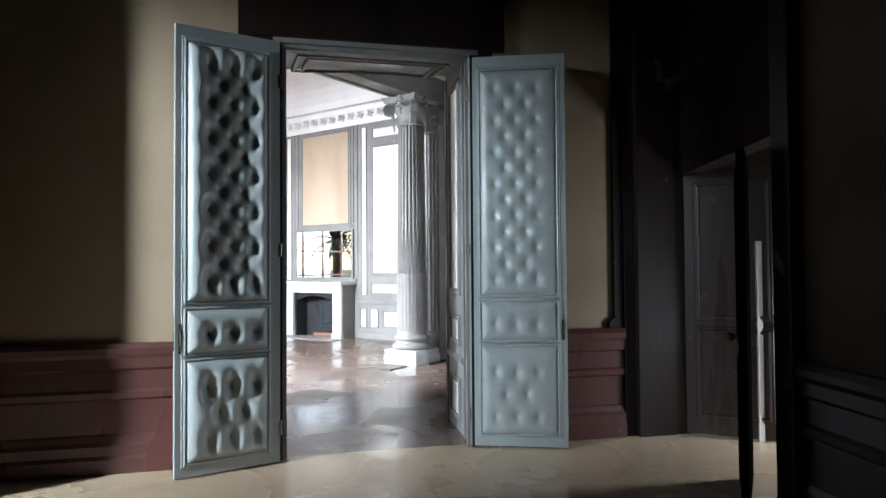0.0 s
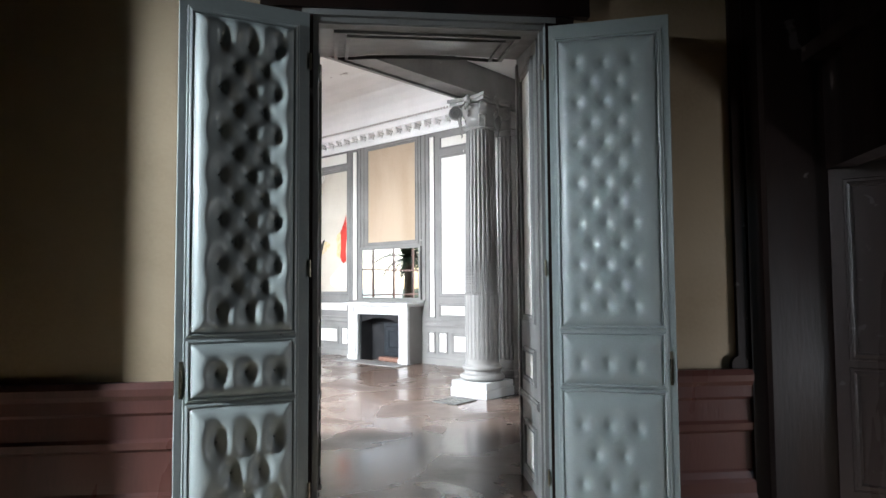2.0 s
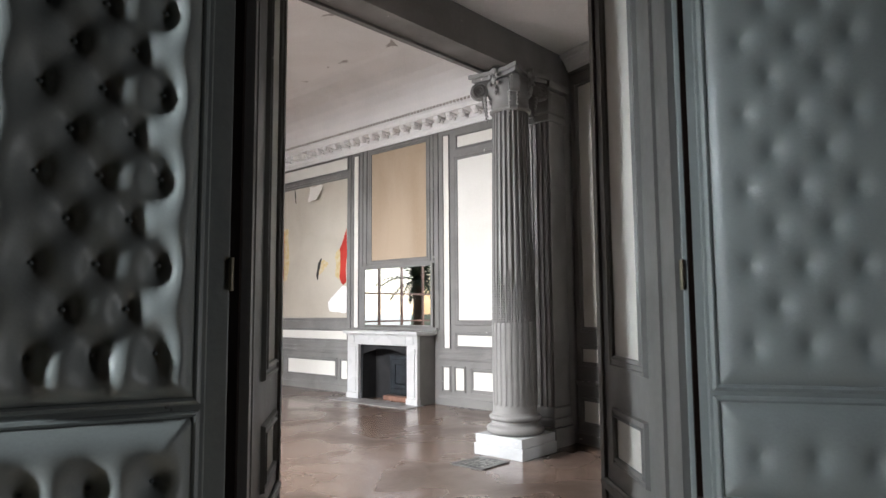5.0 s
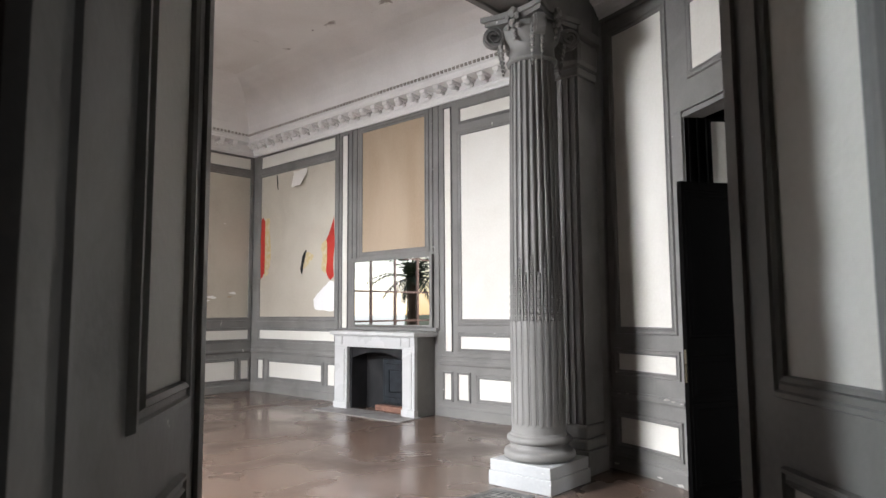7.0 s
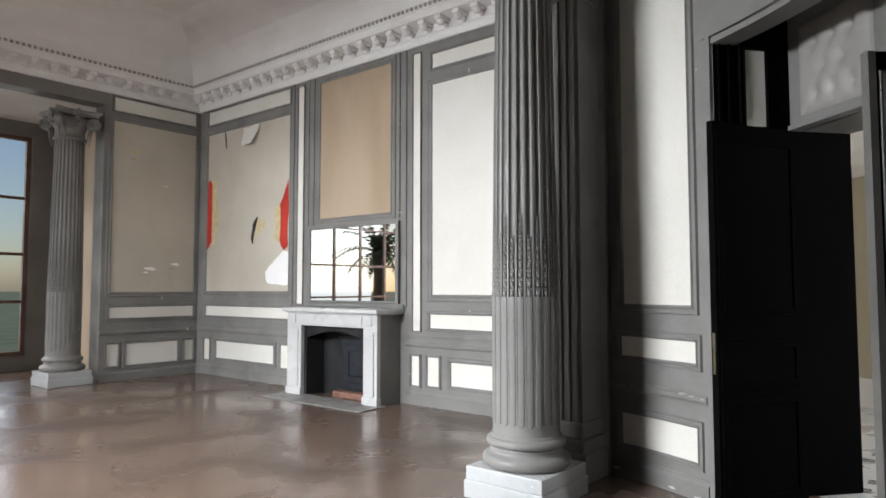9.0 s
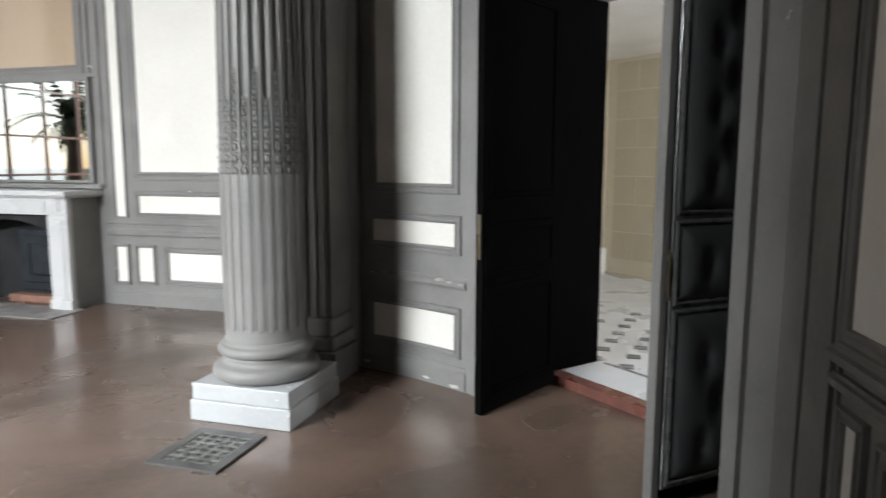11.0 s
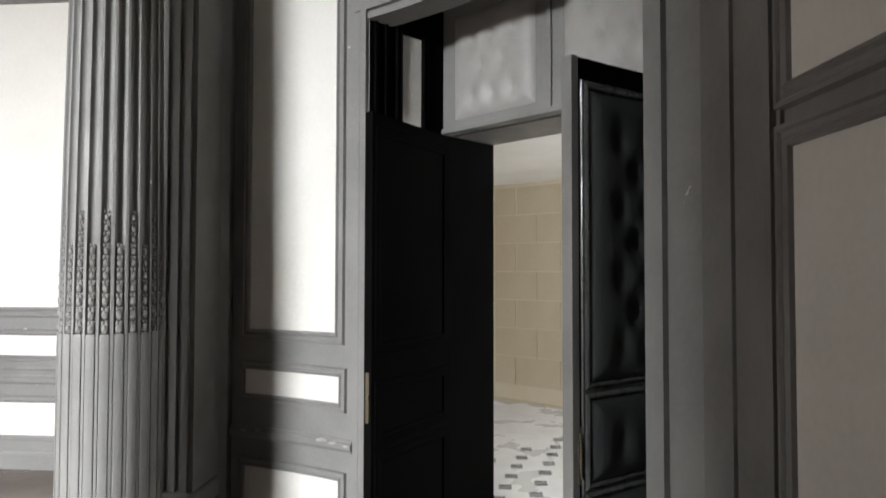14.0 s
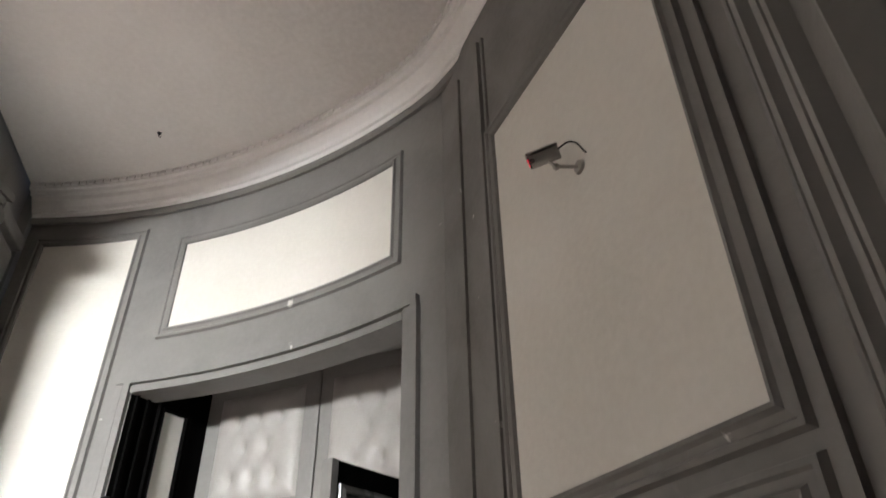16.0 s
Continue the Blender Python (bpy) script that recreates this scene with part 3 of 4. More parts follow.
# hall
slab_flat("floor_hall", [BL + Vector((-0.4, 1.5)), BL, BR, BR + Vector((0.3, -1.6)), (5.6, 8.2), (5.2, 13), (3.0, 15.3)], -0.05, 0.03, TILEW, "pale tiled hall floor with grey cabochons", "floor")
slab_flat("floor_threshold", [TL + TN * 0.11, TR + TN * 0.11, BR, BL], 0.001, 0.055, TILEW, "pale stone threshold of the hall door", "threshold")
slab_flat("floor_threshold_edge", [TL, TR, TR + TN * 0.108, TL + TN * 0.108], 0.001, 0.058, REDM, "red marble edge of the hall threshold", "threshold")
slab_flat("floor_hall_border", [BL + TN * 0.02, BR + TN * 0.02, BR + TN * 0.09, BL + TN * 0.09], 0.0305, 0.034, TILEG, "grey stone band along the hall threshold", "floor")
HU, HV = Vector((0.396, -0.918)), Vector((0.918, 0.396))
HB = Vector((3.718, 13.315))
HW = Line(HB - HU * 2.4, HB + HU * 4.2, left=False)
hw = wall("wall_hall_back", HW, [(0, HW.length, 0, 2.75)], JOINT, "cream painted ashlar wall of the hall")
wall("wall_hall_end_a", Line(HW.at(0, 0, 0)[:2], BL + Vector((-0.4, 1.5)), left=True), [(0, 4, 0, 2.75)], STONE, "plain cream hall wall")
wall("wall_hall_end_b", Line(HW.at(HW.length, 0, 0)[:2], (3.2, 7.2), left=False), [(0, 4, 0, 2.75)], STONE, "plain cream hall wall")
wall("wall_hall_front_a", Line(BL + TN * 0.001, BL + Vector((-0.6, 2.0)), left=False), [(0, 2.08, 0, 2.75)], STONE, "plain cream hall wall")
wall("wall_hall_front_b", Line(BR + TN * 0.001, BR + Vector((0.6, -1.9)), left=True), [(0, 1.99, 0, 2.75)], STONE, "plain cream hall wall")
slab_flat("ceiling_hall", [(0.6, 12.6), (1.55, 9.9), (2.1, 8.4), (2.6, 6.6), (6.4, 6.6), (6.4, 9.0), (3.2, 16.2), (1.5, 16)], 2.65, 2.8, WHITE, "white plaster ceiling of the hall", "ceiling")
b = bmesh.new()
slab(b, HW, 1.1, 2.24, 0.03, 2.65, 0.001, 0.35)
hp = tagged(part("wall_hall_pier", b, STONE), "cream painted pier in the hall", "pier", kind="structure")
b = bmesh.new()
slab(b, HW, 1.05, 2.28, 0.03, 0.35, 0.001, 0.38)
part("pier_base", b, WHITE, hp)
skirt = bmesh.new()
slab(skirt, HW, 2.25, HW.length, 0.03, 0.06, 0, 0.02)
part("baseboard", skirt, STONE, hw)

# ---- dark room ----
DW = Line(dar(-6, 0), dar(2.62, 0), left=False)
w = wall("wall_dark_room_door", DW, [(0, 5.268, 0, 4.3), (5.268, 6.732, 3.125, 4.3), (6.732, 8.62, 0, 4.3)], OCHRE, "ochre wall over a dark red wooden dado", 0.12)
DADO = [(0, 0), (0.07, 0), (0.07, 0.10), (0.055, 0.125), (0.055, 0.19), (0.04, 0.215), (0.03, 0.255), (0.02, 0.27), (0.02, 0.50), (0.042, 0.52), (0.045, 0.56), (0.03, 0.58), (0.025, 0.71), (0.045, 0.73), (0.045, 0.80), (0.065, 0.83), (0.07, 0.87), (0.05, 0.905), (0, 0.905)]
for s0, s1 in ((0, 5.15), (6.85, 8.06)):
    b = bmesh.new()
    sweep(b, DW, s0, s1, DADO)
    part("dado", b, WOOD, w, "dark red moulded wooden dado")
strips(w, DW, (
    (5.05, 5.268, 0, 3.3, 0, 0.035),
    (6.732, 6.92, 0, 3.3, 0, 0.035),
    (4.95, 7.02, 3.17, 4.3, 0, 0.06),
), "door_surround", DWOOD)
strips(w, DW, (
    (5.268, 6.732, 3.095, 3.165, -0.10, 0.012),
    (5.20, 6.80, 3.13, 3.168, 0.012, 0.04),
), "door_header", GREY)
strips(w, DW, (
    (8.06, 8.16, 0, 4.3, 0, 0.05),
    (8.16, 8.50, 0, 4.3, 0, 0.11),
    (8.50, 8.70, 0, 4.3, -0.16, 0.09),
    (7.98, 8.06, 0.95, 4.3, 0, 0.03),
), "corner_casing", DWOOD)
b = bmesh.new()
bmesh.ops.create_cone(b, cap_ends=True, segments=20, radius1=0.06, radius2=0.06, depth=0.03, matrix=Matrix.Translation(DW.at(7.99, 0.02, 0.93)) @ Euler((radians(90), 0, radians(15.5))).to_matrix().to_4x4())
part("casing_block", b, DWOOD, w)

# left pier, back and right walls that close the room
# added out of view: its corner throws the shadow edge left of the leaf
slab_flat("wall_shadow_caster", [(-3.02, 3.74), (-7.0, 2.9), (-7.0, 3.4), (-3.07, 4.3)], 0, 4.3, DWOOD, "unseen wall added to cast the shadow edge beside the padded door", "wall")
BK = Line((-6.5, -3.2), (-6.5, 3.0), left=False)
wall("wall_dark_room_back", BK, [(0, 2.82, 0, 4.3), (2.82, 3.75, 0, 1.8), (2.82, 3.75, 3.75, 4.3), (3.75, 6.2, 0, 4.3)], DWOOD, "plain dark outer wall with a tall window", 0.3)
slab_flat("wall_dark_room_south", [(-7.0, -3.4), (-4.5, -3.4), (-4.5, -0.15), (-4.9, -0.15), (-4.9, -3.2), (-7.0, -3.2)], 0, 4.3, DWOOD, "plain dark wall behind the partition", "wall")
CR = Line((2.10, 3.86), (3.3, -4.1), left=False)
w = wall("wall_dark_room_right", CR, [(0, CR.length, 0, 4.3)], SHADEOCHRE, "ochre wall over a wooden dado, shade put into both colours", 0.15)
# same dado as beside the door, with its shade put into darker wood
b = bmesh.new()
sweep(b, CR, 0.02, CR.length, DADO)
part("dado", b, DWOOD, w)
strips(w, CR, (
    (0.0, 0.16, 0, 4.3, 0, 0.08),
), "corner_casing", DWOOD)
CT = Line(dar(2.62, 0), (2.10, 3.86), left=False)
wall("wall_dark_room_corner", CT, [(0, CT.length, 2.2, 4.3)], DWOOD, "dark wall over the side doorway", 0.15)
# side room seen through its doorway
# walls and ceiling in the shade-dark wood so that they stay unlit
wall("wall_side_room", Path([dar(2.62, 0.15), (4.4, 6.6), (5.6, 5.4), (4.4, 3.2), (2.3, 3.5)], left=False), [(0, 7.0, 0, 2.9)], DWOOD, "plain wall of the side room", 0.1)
# added out of view to block low window light towards the right
slab_flat("wall_light_block", [(-4.9, -0.15), (3.3, -0.9), (3.3, -0.55), (-4.9, 0.2)], 0, 4.3, DWOOD, "unseen partition wall added to hold window light off the right side", "wall")
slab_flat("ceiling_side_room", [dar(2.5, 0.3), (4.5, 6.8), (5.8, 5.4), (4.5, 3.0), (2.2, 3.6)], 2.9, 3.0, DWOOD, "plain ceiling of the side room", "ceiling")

# no frame here: white strip imitates the bright slit beside the dark leaf
b = bmesh.new()
box(b, 2.62, 2.665, 5.47, 5.51, 0, 1.62, None, 0.003)
tagged(part("light_slit_side_room", b, WHITE), "white strip standing in for light through the side door gap", "frame", kind="structure")


def plank_leaf(label, width, height, m, material):
    """A dark panelled door leaf: local x from the hinge."""
    leaf = empty("wooden_door_leaf", label, "door")
    leaf.matrix_world = m
    b = bmesh.new()
    box(b, 0, width, 0, 0.045, 0, height, None, 0.003)
    part("door_body", b, material, leaf)
    for z0, z1 in ((0.18, 0.85), (1.0, height - 0.16)):
        b = bmesh.new()
        frame_on(b, Matrix(), 0.13, width - 0.13, z0, z1, 0.0, -1, 1.6)
        part("panel_moulding", b, material, leaf)
    b = bmesh.new()
    bmesh.ops.create_icosphere(b, subdivisions=2, radius=0.028, matrix=Matrix.Translation((width - 0.06, -0.05, 1.0)))
    bmesh.ops.create_cone(b, cap_ends=True, segments=12, radius1=0.01, radius2=0.01, depth=0.05, matrix=Matrix.Translation((width - 0.06, -0.02, 1.0)) @ Euler((radians(90), 0, 0)).to_matrix().to_4x4())
    part("door_knob", b, BRASS, leaf)
    return leaf


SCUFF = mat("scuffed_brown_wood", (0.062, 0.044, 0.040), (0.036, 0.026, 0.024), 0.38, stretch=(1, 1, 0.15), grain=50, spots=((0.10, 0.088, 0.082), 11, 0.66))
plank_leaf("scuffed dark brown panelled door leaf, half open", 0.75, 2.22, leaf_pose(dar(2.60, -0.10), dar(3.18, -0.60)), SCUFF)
# backlit leaf, its dark side given as colour
plank_leaf("wooden door leaf seen edge on, coloured black because it is backlit", 0.75, 2.10, leaf_pose((2.14, 4.56), (1.83, 3.87)), SHADEP)

# ---- salon walls ----
FW = Line(sal(-7.65, 2.08), sal(-0.2, 2.08), left=False)
w = wall("wall_chimney", FW, [(0, FW.length, 0, 5.5)], GREY, "grey panelled chimney wall with cream panels")
X = lambda x: x + 7.65


def fp(x0, x1, z0, z1, material=None, k=1.0, mould=True, name="panel"):
    panel(w, FW, X(x0), X(x1), z0, z1, material, k, mould, name)


fp(-7.38, -5.25, 1.33, 3.88, STALE, 1.3, name="torn_panel")
fp(-7.38, -5.25, 4.05, 4.26, CREAM, 0.5)
fp(-7.37, -5.24, 0.94, 1.09, CREAM, 0.8)
fp(-7.40, -7.24, 0.24, 0.56, CREAM, 0.5)
fp(-7.05, -5.57, 0.28, 0.54, CREAM, 0.9)
fp(-5.40, -5.22, 0.24, 0.56, CREAM, 0.5)
fp(-5.06, -4.93, 1.16, 4.24, CREAM, 0.2)
fp(-4.58, -3.25, 2.32, 4.20, TAN, 1.4, name="bare_canvas_panel")
fp(-2.87, -2.75, 0.87, 4.22, CREAM, 0.2)
fp(-2.57, -0.62, 1.30, 3.79, CREAM, 1.3)
fp(-2.57, -0.62, 3.99, 4.16, CREAM, 0.5)
fp(-2.60, -0.62, 0.91, 1.07, CREAM, 0.8)
fp(-2.89, -2.77, 0.23, 0.57, CREAM, 0.5)
fp(-2.64, -2.47, 0.24, 0.57, CREAM, 0.5)
fp(-2.29, -0.75, 0.27, 0.53, CREAM, 0.9)
for x0, x1 in ((-7.65, -5.15), (-2.98, -0.2)):
    rail(w, FW, X(x0), X(x1), 0.68, 0.07, 0.03)
    rail(w, FW, X(x0), X(x1), 0.79, 0.025, 0.014)
    skirting(w, FW, X(x0), X(x1), 0.15)
b = bmesh.new()
for x in (-5.16, -4.83, -4.72, -3.10, -2.99):
    slab(b, FW, X(x) - 0.012, X(x) + 0.012, 1.14, 4.36, 0, 0.018)
slab(b, FW, X(-4.83), X(-3.0), 2.20, 2.235, 0, 0.02)
slab(b, FW, X(-4.83), X(-3.0), 1.135, 1.18, 0, 0.05)
part("pilaster_strip", b, GREY, w)

LWL = Line(sal(-7.65, -5.5), sal(-7.65, 2.08), left=False)
w2 = wall("wall_salon_left", LWL, [(6.02, 7.58, 0, 5.5), (0, 1.4, 0, 5.5), (1.4, 6.02, 4.12, 5.5)], GREY, "grey panelled end wall with an opening to the window bay", 0.3)
Y = lambda y: y + 5.5
for y0, y1, z0, z1, m_, k in ((0.66, 1.99, 1.32, 3.9, STALE, 1.2), (0.66, 1.99, 4.06, 4.26, CREAM, 0.5), (0.66, 2.0, 0.93, 1.09, CREAM, 0.8), (0.93, 1.74, 0.22, 0.54, CREAM, 0.9), (0.64, 0.80, 0.22, 0.54, CREAM, 0.5), (1.87, 2.01, 0.22, 0.54, CREAM, 0.5)):
    panel(w2, LWL, Y(y0), Y(y1), z0, z1, m_, k)
rail(w2, LWL, Y(0.52), Y(2.08), 0.68, 0.07, 0.03)
skirting(w2, LWL, Y(0.52), Y(2.08), 0.15)
OPW = Line(sal(-0.2, -5.5), sal(-7.65, -5.5), left=False)
w3 = wall("wall_salon_windows", OPW, [(0, 1.4, 0, 5.5), (1.4, 3.25, 0, 0.5), (1.4, 3.25, 3.7, 5.5), (3.25, 5.15, 0, 5.5), (5.15, 6.65, 0, 0.5), (5.15, 6.65, 3.7, 5.5), (6.65, 7.45, 0, 5.5)], GREY, "grey salon wall with two tall windows", 0.1)
RW = Line(sal(-0.2, -5.5), sal(-0.2, 2.08), left=True)
# solid up to 2.15, lengthened out of view to shade the vestibule's flat wall
wall("wall_salon_right", RW, [(0, 2.15, 0, 5.5), (2.15, 6.3, 3.98, 5.5), (6.3, 7.58, 0, 5.5)], GREY, "grey salon wall carried on a column screen", 0.36)
# soffit battens of the beam
b = bmesh.new()
for d in (-0.02, -0.34):
    slab(b, RW, 2.15, 6.3, 3.955, 3.982, d - 0.035, d + 0.02)
slab(b, RW, 5.93, 5.97, 3.96, 3.982, -0.34, -0.02)
tagged(part("trim_beam", b, GREY), "grey moulded edges under the beam", "trim", kind="structure")
# stub wall behind the column screen up to the curved wall
slab_flat("wall_screen_stub", [sal(0.162, 0.79), sal(0.20, 0.84), sal(0.30, 1.5), sal(0.162, 1.5)], 0, 4.4, GREY, "grey wall end beside the column screen", "wall")

# bay behind the far column screen
slab_flat("ceiling_bay", [sal(-10.2, -6.4), sal(-7.9, -6.4), sal(-7.9, 0.9), sal(-10.2, 0.9)], 4.2, 4.35, CEIL, "white ceiling of the window bay", "ceiling")
wall("wall_bay_side_a", Line(sal(-10.1, 0.75), sal(-7.9, 0.75), left=False), [(0, 2.2, 0, 4.3)], TAN, "bare tan side wall of the bay", 0.1)
wall("wall_bay_side_b", Line(sal(-7.9, -6.2), sal(-10.1, -6.2), left=False), [(0, 2.2, 0, 4.3)], GREY, "grey side wall of the bay", 0.1)
BW = Line(sal(-10.1, -6.2), sal(-10.1, 0.75), left=False)
bw = wall("wall_bay_windows", BW, [(0, 0.3, 0, 4.3), (0.3, 6.6, 0, 0.25), (0.3, 6.6, 3.95, 4.3), (6.6, 6.95, 0, 4.3)], GREY, "grey bay wall with a broad window", 0.2)


def window(name, surf, s0, s1, z0, z1, cols, rows_z, label):
    win = empty(name, label, "window", kind="structure")
    b = bmesh.new()
    for a, c, lo, hi in ((s0, s0 + 0.07, z0, z1), (s1 - 0.07, s1, z0, z1), (s0, s1, z0, z0 + 0.07), (s0, s1, z1 - 0.07, z1)):
        slab(b, surf, a, c, lo, hi, -0.12, -0.05)
    part("window_frame", b, WFRAME, win)
    for k in range(1, cols):
        s = s0 + (s1 - s0) * k / cols
        b = bmesh.new()
        slab(b, surf, s - 0.035, s + 0.035, z0 + 0.07, z1 - 0.07, -0.115, -0.055)
        part("mullion", b, WFRAME, win)
    for z in rows_z:
        b = bmesh.new()
        slab(b, surf, s0 + 0.07, s1 - 0.07, z - 0.025, z + 0.025, -0.105, -0.065)
        part("glazing_bar", b, WFRAME, win)
    return win


window("window_bay", BW, 0.3, 6.6, 0.25, 3.95, 7, (1.15, 1.95, 2.9), "broad brown-framed bay window with glazing bars")
for a, c in ((1.75, 3.25), (5.15, 6.65)):
    window("window_salon", OPW, a, c, 0.5, 3.7, 2, (1.4, 2.3, 3.0), "tall brown-framed salon window")

# salon cornice
SC = Path([sal(-4, -5.5), sal(-0.2, -5.5), sal(-0.2, 2.08), sal(-7.65, 2.08), sal(-7.65, -5.5), sal(-4, -5.5)], left=True)
b = bmesh.new()
sweep(b, SC, 0, SC.length, [(0, 4.30), (0.04, 4.30), (0.045, 4.33), (0.065, 4.35), (0.07, 4.375), (0.085, 4.38), (0.085, 4.48), (0.29, 4.49), (0.30, 4.52), (0.315, 4.535), (0.32, 4.56), (0.35, 4.57), (0.36, 4.60), (0, 4.60)], caps=False)
sc = tagged(part("cornice_salon", b, WHITE), "white plaster cornice with modillions round the salon", "cornice", kind="structure")
b = bmesh.new()
cov = [(0.355 + 0.75 * (1 - math.cos(a)), 4.60 + 0.785 * math.sin(a)) for a in np.linspace(0, math.pi / 2, 9)]
sweep(b, SC, 0, SC.length, cov + [(1.105, 5.45), (0.1, 5.45), (0.1, 4.6)], caps=False)
tagged(part("ceiling_cove", b, WHITE, None, smooth=False), "white plaster cove under the salon ceiling", "cove", kind="structure")
b = bmesh.new()
n = int(SC.length / 0.07)
for k in range(n):
    s = (k + 0.5) * SC.length / n
    q = [SC.at(s - 0.02, 0.352, 4.575), SC.at(s + 0.02, 0.352, 4.575), SC.at(s + 0.02, 0.37, 4.58), SC.at(s - 0.02, 0.37, 4.58)]
    lo = [b.verts.new(c) for c in q]
    hi = [b.verts.new((c[0], c[1], 4.612)) for c in q]
    b.faces.new(lo), b.faces.new(hi)
    for i in range(4):
        b.faces.new((lo[i], lo[(i + 1) % 4], hi[(i + 1) % 4], hi[i]))
tagged(part("bead_row", b, DUST, sc), kind="stuff")
b = bmesh.new()
box(b, -0.05, 0.05, 0.08, 0.27, 4.44, 4.49, None, 0.01)
bmesh.ops.create_icosphere(b, subdivisions=2, radius=0.062, matrix=Matrix.Translation((0, 0.21, 4.425)) @ Matrix.Diagonal((0.9, 1.0, 0.8, 1)))
bmesh.ops.create_icosphere(b, subdivisions=2, radius=0.036, matrix=Matrix.Translation((0, 0.115, 4.415)))
mod = part("modillion", b, WHITE, sc)
spots = [(FW, 0.25 + 0.256 * k) for k in range(28)] + [(LWL, 4.2 + 0.256 * k) for k in range(12)]
for i, (sf, s) in enumerate(spots):
    o = mod if i == 0 else mod.copy()
    if i:
        scene.collection.objects.link(o)
    c = sf.at(s, 0, 0)
    o.matrix_world = pose(c[0], c[1], 0, 0, 0, math.degrees(math.atan2(sf.n.y, sf.n.x)) - 90)


# ---- columns ----
def column(label, m, height=3.96):
    """A fluted column: square plinth, moulded base, reeded lower shaft, carved drops, scrolled capital."""
    col = empty("column", label, "column", "fluted columns")
    b = bmesh.new()
    box(b, -0.30, 0.30, -0.30, 0.30, 0, 0.115, None, 0.006)
    box(b, -0.29, 0.29, -0.29, 0.29, 0.115, 0.205, None, 0.006)
    part("plinth", b, CHIP, col, "chipped pale grey square plinth")
    b = bmesh.new()
    tor = lambda r, z, h, q: [(r + q * math.sin(a), z + h / 2 - h / 2 * math.cos(a)) for a in np.linspace(0, math.pi, 9)]
    lathe(b, tor(0.255, 0.206, 0.085, 0.04) + [(0.25, 0.295), (0.242, 0.30), (0.236, 0.318), (0.244, 0.335)] + tor(0.238, 0.338, 0.06, 0.028) + [(0.236, 0.40), (0.232, 0.415), (0.225, 0.42)], 64)
    part("base", b, GREY, col, smooth=True)
    zt = height - 0.44
    nf = 24
    steps = (0.0, 0.10, 0.20, 0.235, 0.27, 0.36, 0.47, 0.60, 0.73, 0.84, 0.93, 0.965)
    per = len(steps)

    def shaft_r(z):
        return 0.222 - 0.03 * max(0, (z - 1.2) / (zt - 1.2)) ** 1.4

    def sect(z, kind):
        r0, pts = shaft_r(z), []
        for k in range(nf):
            for q, f in enumerate(steps):
                t = (f - 0.2) / 0.8
                a = 2 * math.pi * (k + f) / nf
                r = r0
                if t > 0:
                    cut = math.sqrt(max(0, 1 - (2 * t - 1) ** 2))
                    if kind == "flute":
                        r -= 0.022 * cut
                    elif z > 0.485 + 0.025 * (1 - cut):
                        r += -0.016 if q in (3, 11) else 0.004 * cut
                pts.append((r * math.cos(a), r * math.sin(a), z))
        return pts

    def shaft(z0, z1, kind, nz):
        b = bmesh.new()
        rows_ = [[b.verts.new(c) for c in sect(z0 + (z1 - z0) * i / nz, kind)] for i in range(nz + 1)]
        n_ = nf * per
        for u, v in zip(rows_, rows_[1:]):
            for k in range(n_):
                b.faces.new((u[k], u[(k + 1) % n_], v[(k + 1) % n_], v[k]))
        b.faces.new(rows_[-1])
        b.faces.new(rows_[0][::-1])
        return b

    for z0, z1, nz in ((0.46, 0.53, 10), (0.53, 1.32, 3)):
        part("lower_shaft", shaft(z0, z1, "reed", nz), GREY, col)
    part("shaft_foot", lathe(bmesh.new(), [(0.226, 0.418), (0.222, 0.46)], 64), GREY, col)
    part("upper_shaft", shaft(1.32, zt, "flute", 12), GREY, col)
    b = bmesh.new()
    for k in range(nf):
        a = 2 * math.pi * (k + 0.6) / nf
        top = 1.84 if k % 2 else 1.72
        z, i = 1.34, 0
        while z < top:
            sz = 0.021 * (1 - 0.45 * (z - 1.34) / 0.5)
            r = shaft_r(z) - 0.008
            for da, dz, q in ((0, 0, 1.0), (0.035, 0.026, 0.55), (-0.035, 0.026, 0.55)):
                bmesh.ops.create_icosphere(b, subdivisions=1, radius=sz * q, matrix=Matrix.Translation((r * math.cos(a + da), r * math.sin(a + da), z + dz)) @ Matrix.Diagonal((0.8, 0.8, 1.25, 1)))
            z += 0.062 - 0.03 * (z - 1.34)
            i += 1
    part("carved_drops", b, GREY, col, "carved foliage drops in the flutes")
    # capital
    cap = part("capital", lathe(bmesh.new(), [(0.195, zt), (0.215, zt + 0.012), (0.22, zt + 0.03), (0.20, zt + 0.04), (0.195, zt + 0.16), (0.235, zt + 0.21), (0.25, zt + 0.27), (0.25, zt + 0.33)], 48), GREY, col, "scrolled capital with hanging foliage", smooth=True)
    b = bmesh.new()
    ab = []
    for k in range(4):
        for f in (-0.30, -0.15, 0.0, 0.15, 0.30):
            dd = 0.30 - 0.055 * (1 - (f / 0.30) ** 2)
            a = k * math.pi / 2
            ab.append((dd * math.cos(a) - f * math.sin(a), dd * math.sin(a) + f * math.cos(a)))
    for z0, z1, g in ((zt + 0.345, zt + 0.385, 0.96), (zt + 0.385, zt + 0.43, 1.05)):
        lo = [b.verts.new((x * g, y * g, z0)) for x, y in ab]
        hi = [b.verts.new((x * g, y * g, z1)) for x, y in ab]
        b.faces.new(lo[::-1]), b.faces.new(hi)
        for i in range(len(ab)):
            b.faces.new((lo[i], lo[(i + 1) % len(ab)], hi[(i + 1) % len(ab)], hi[i]))
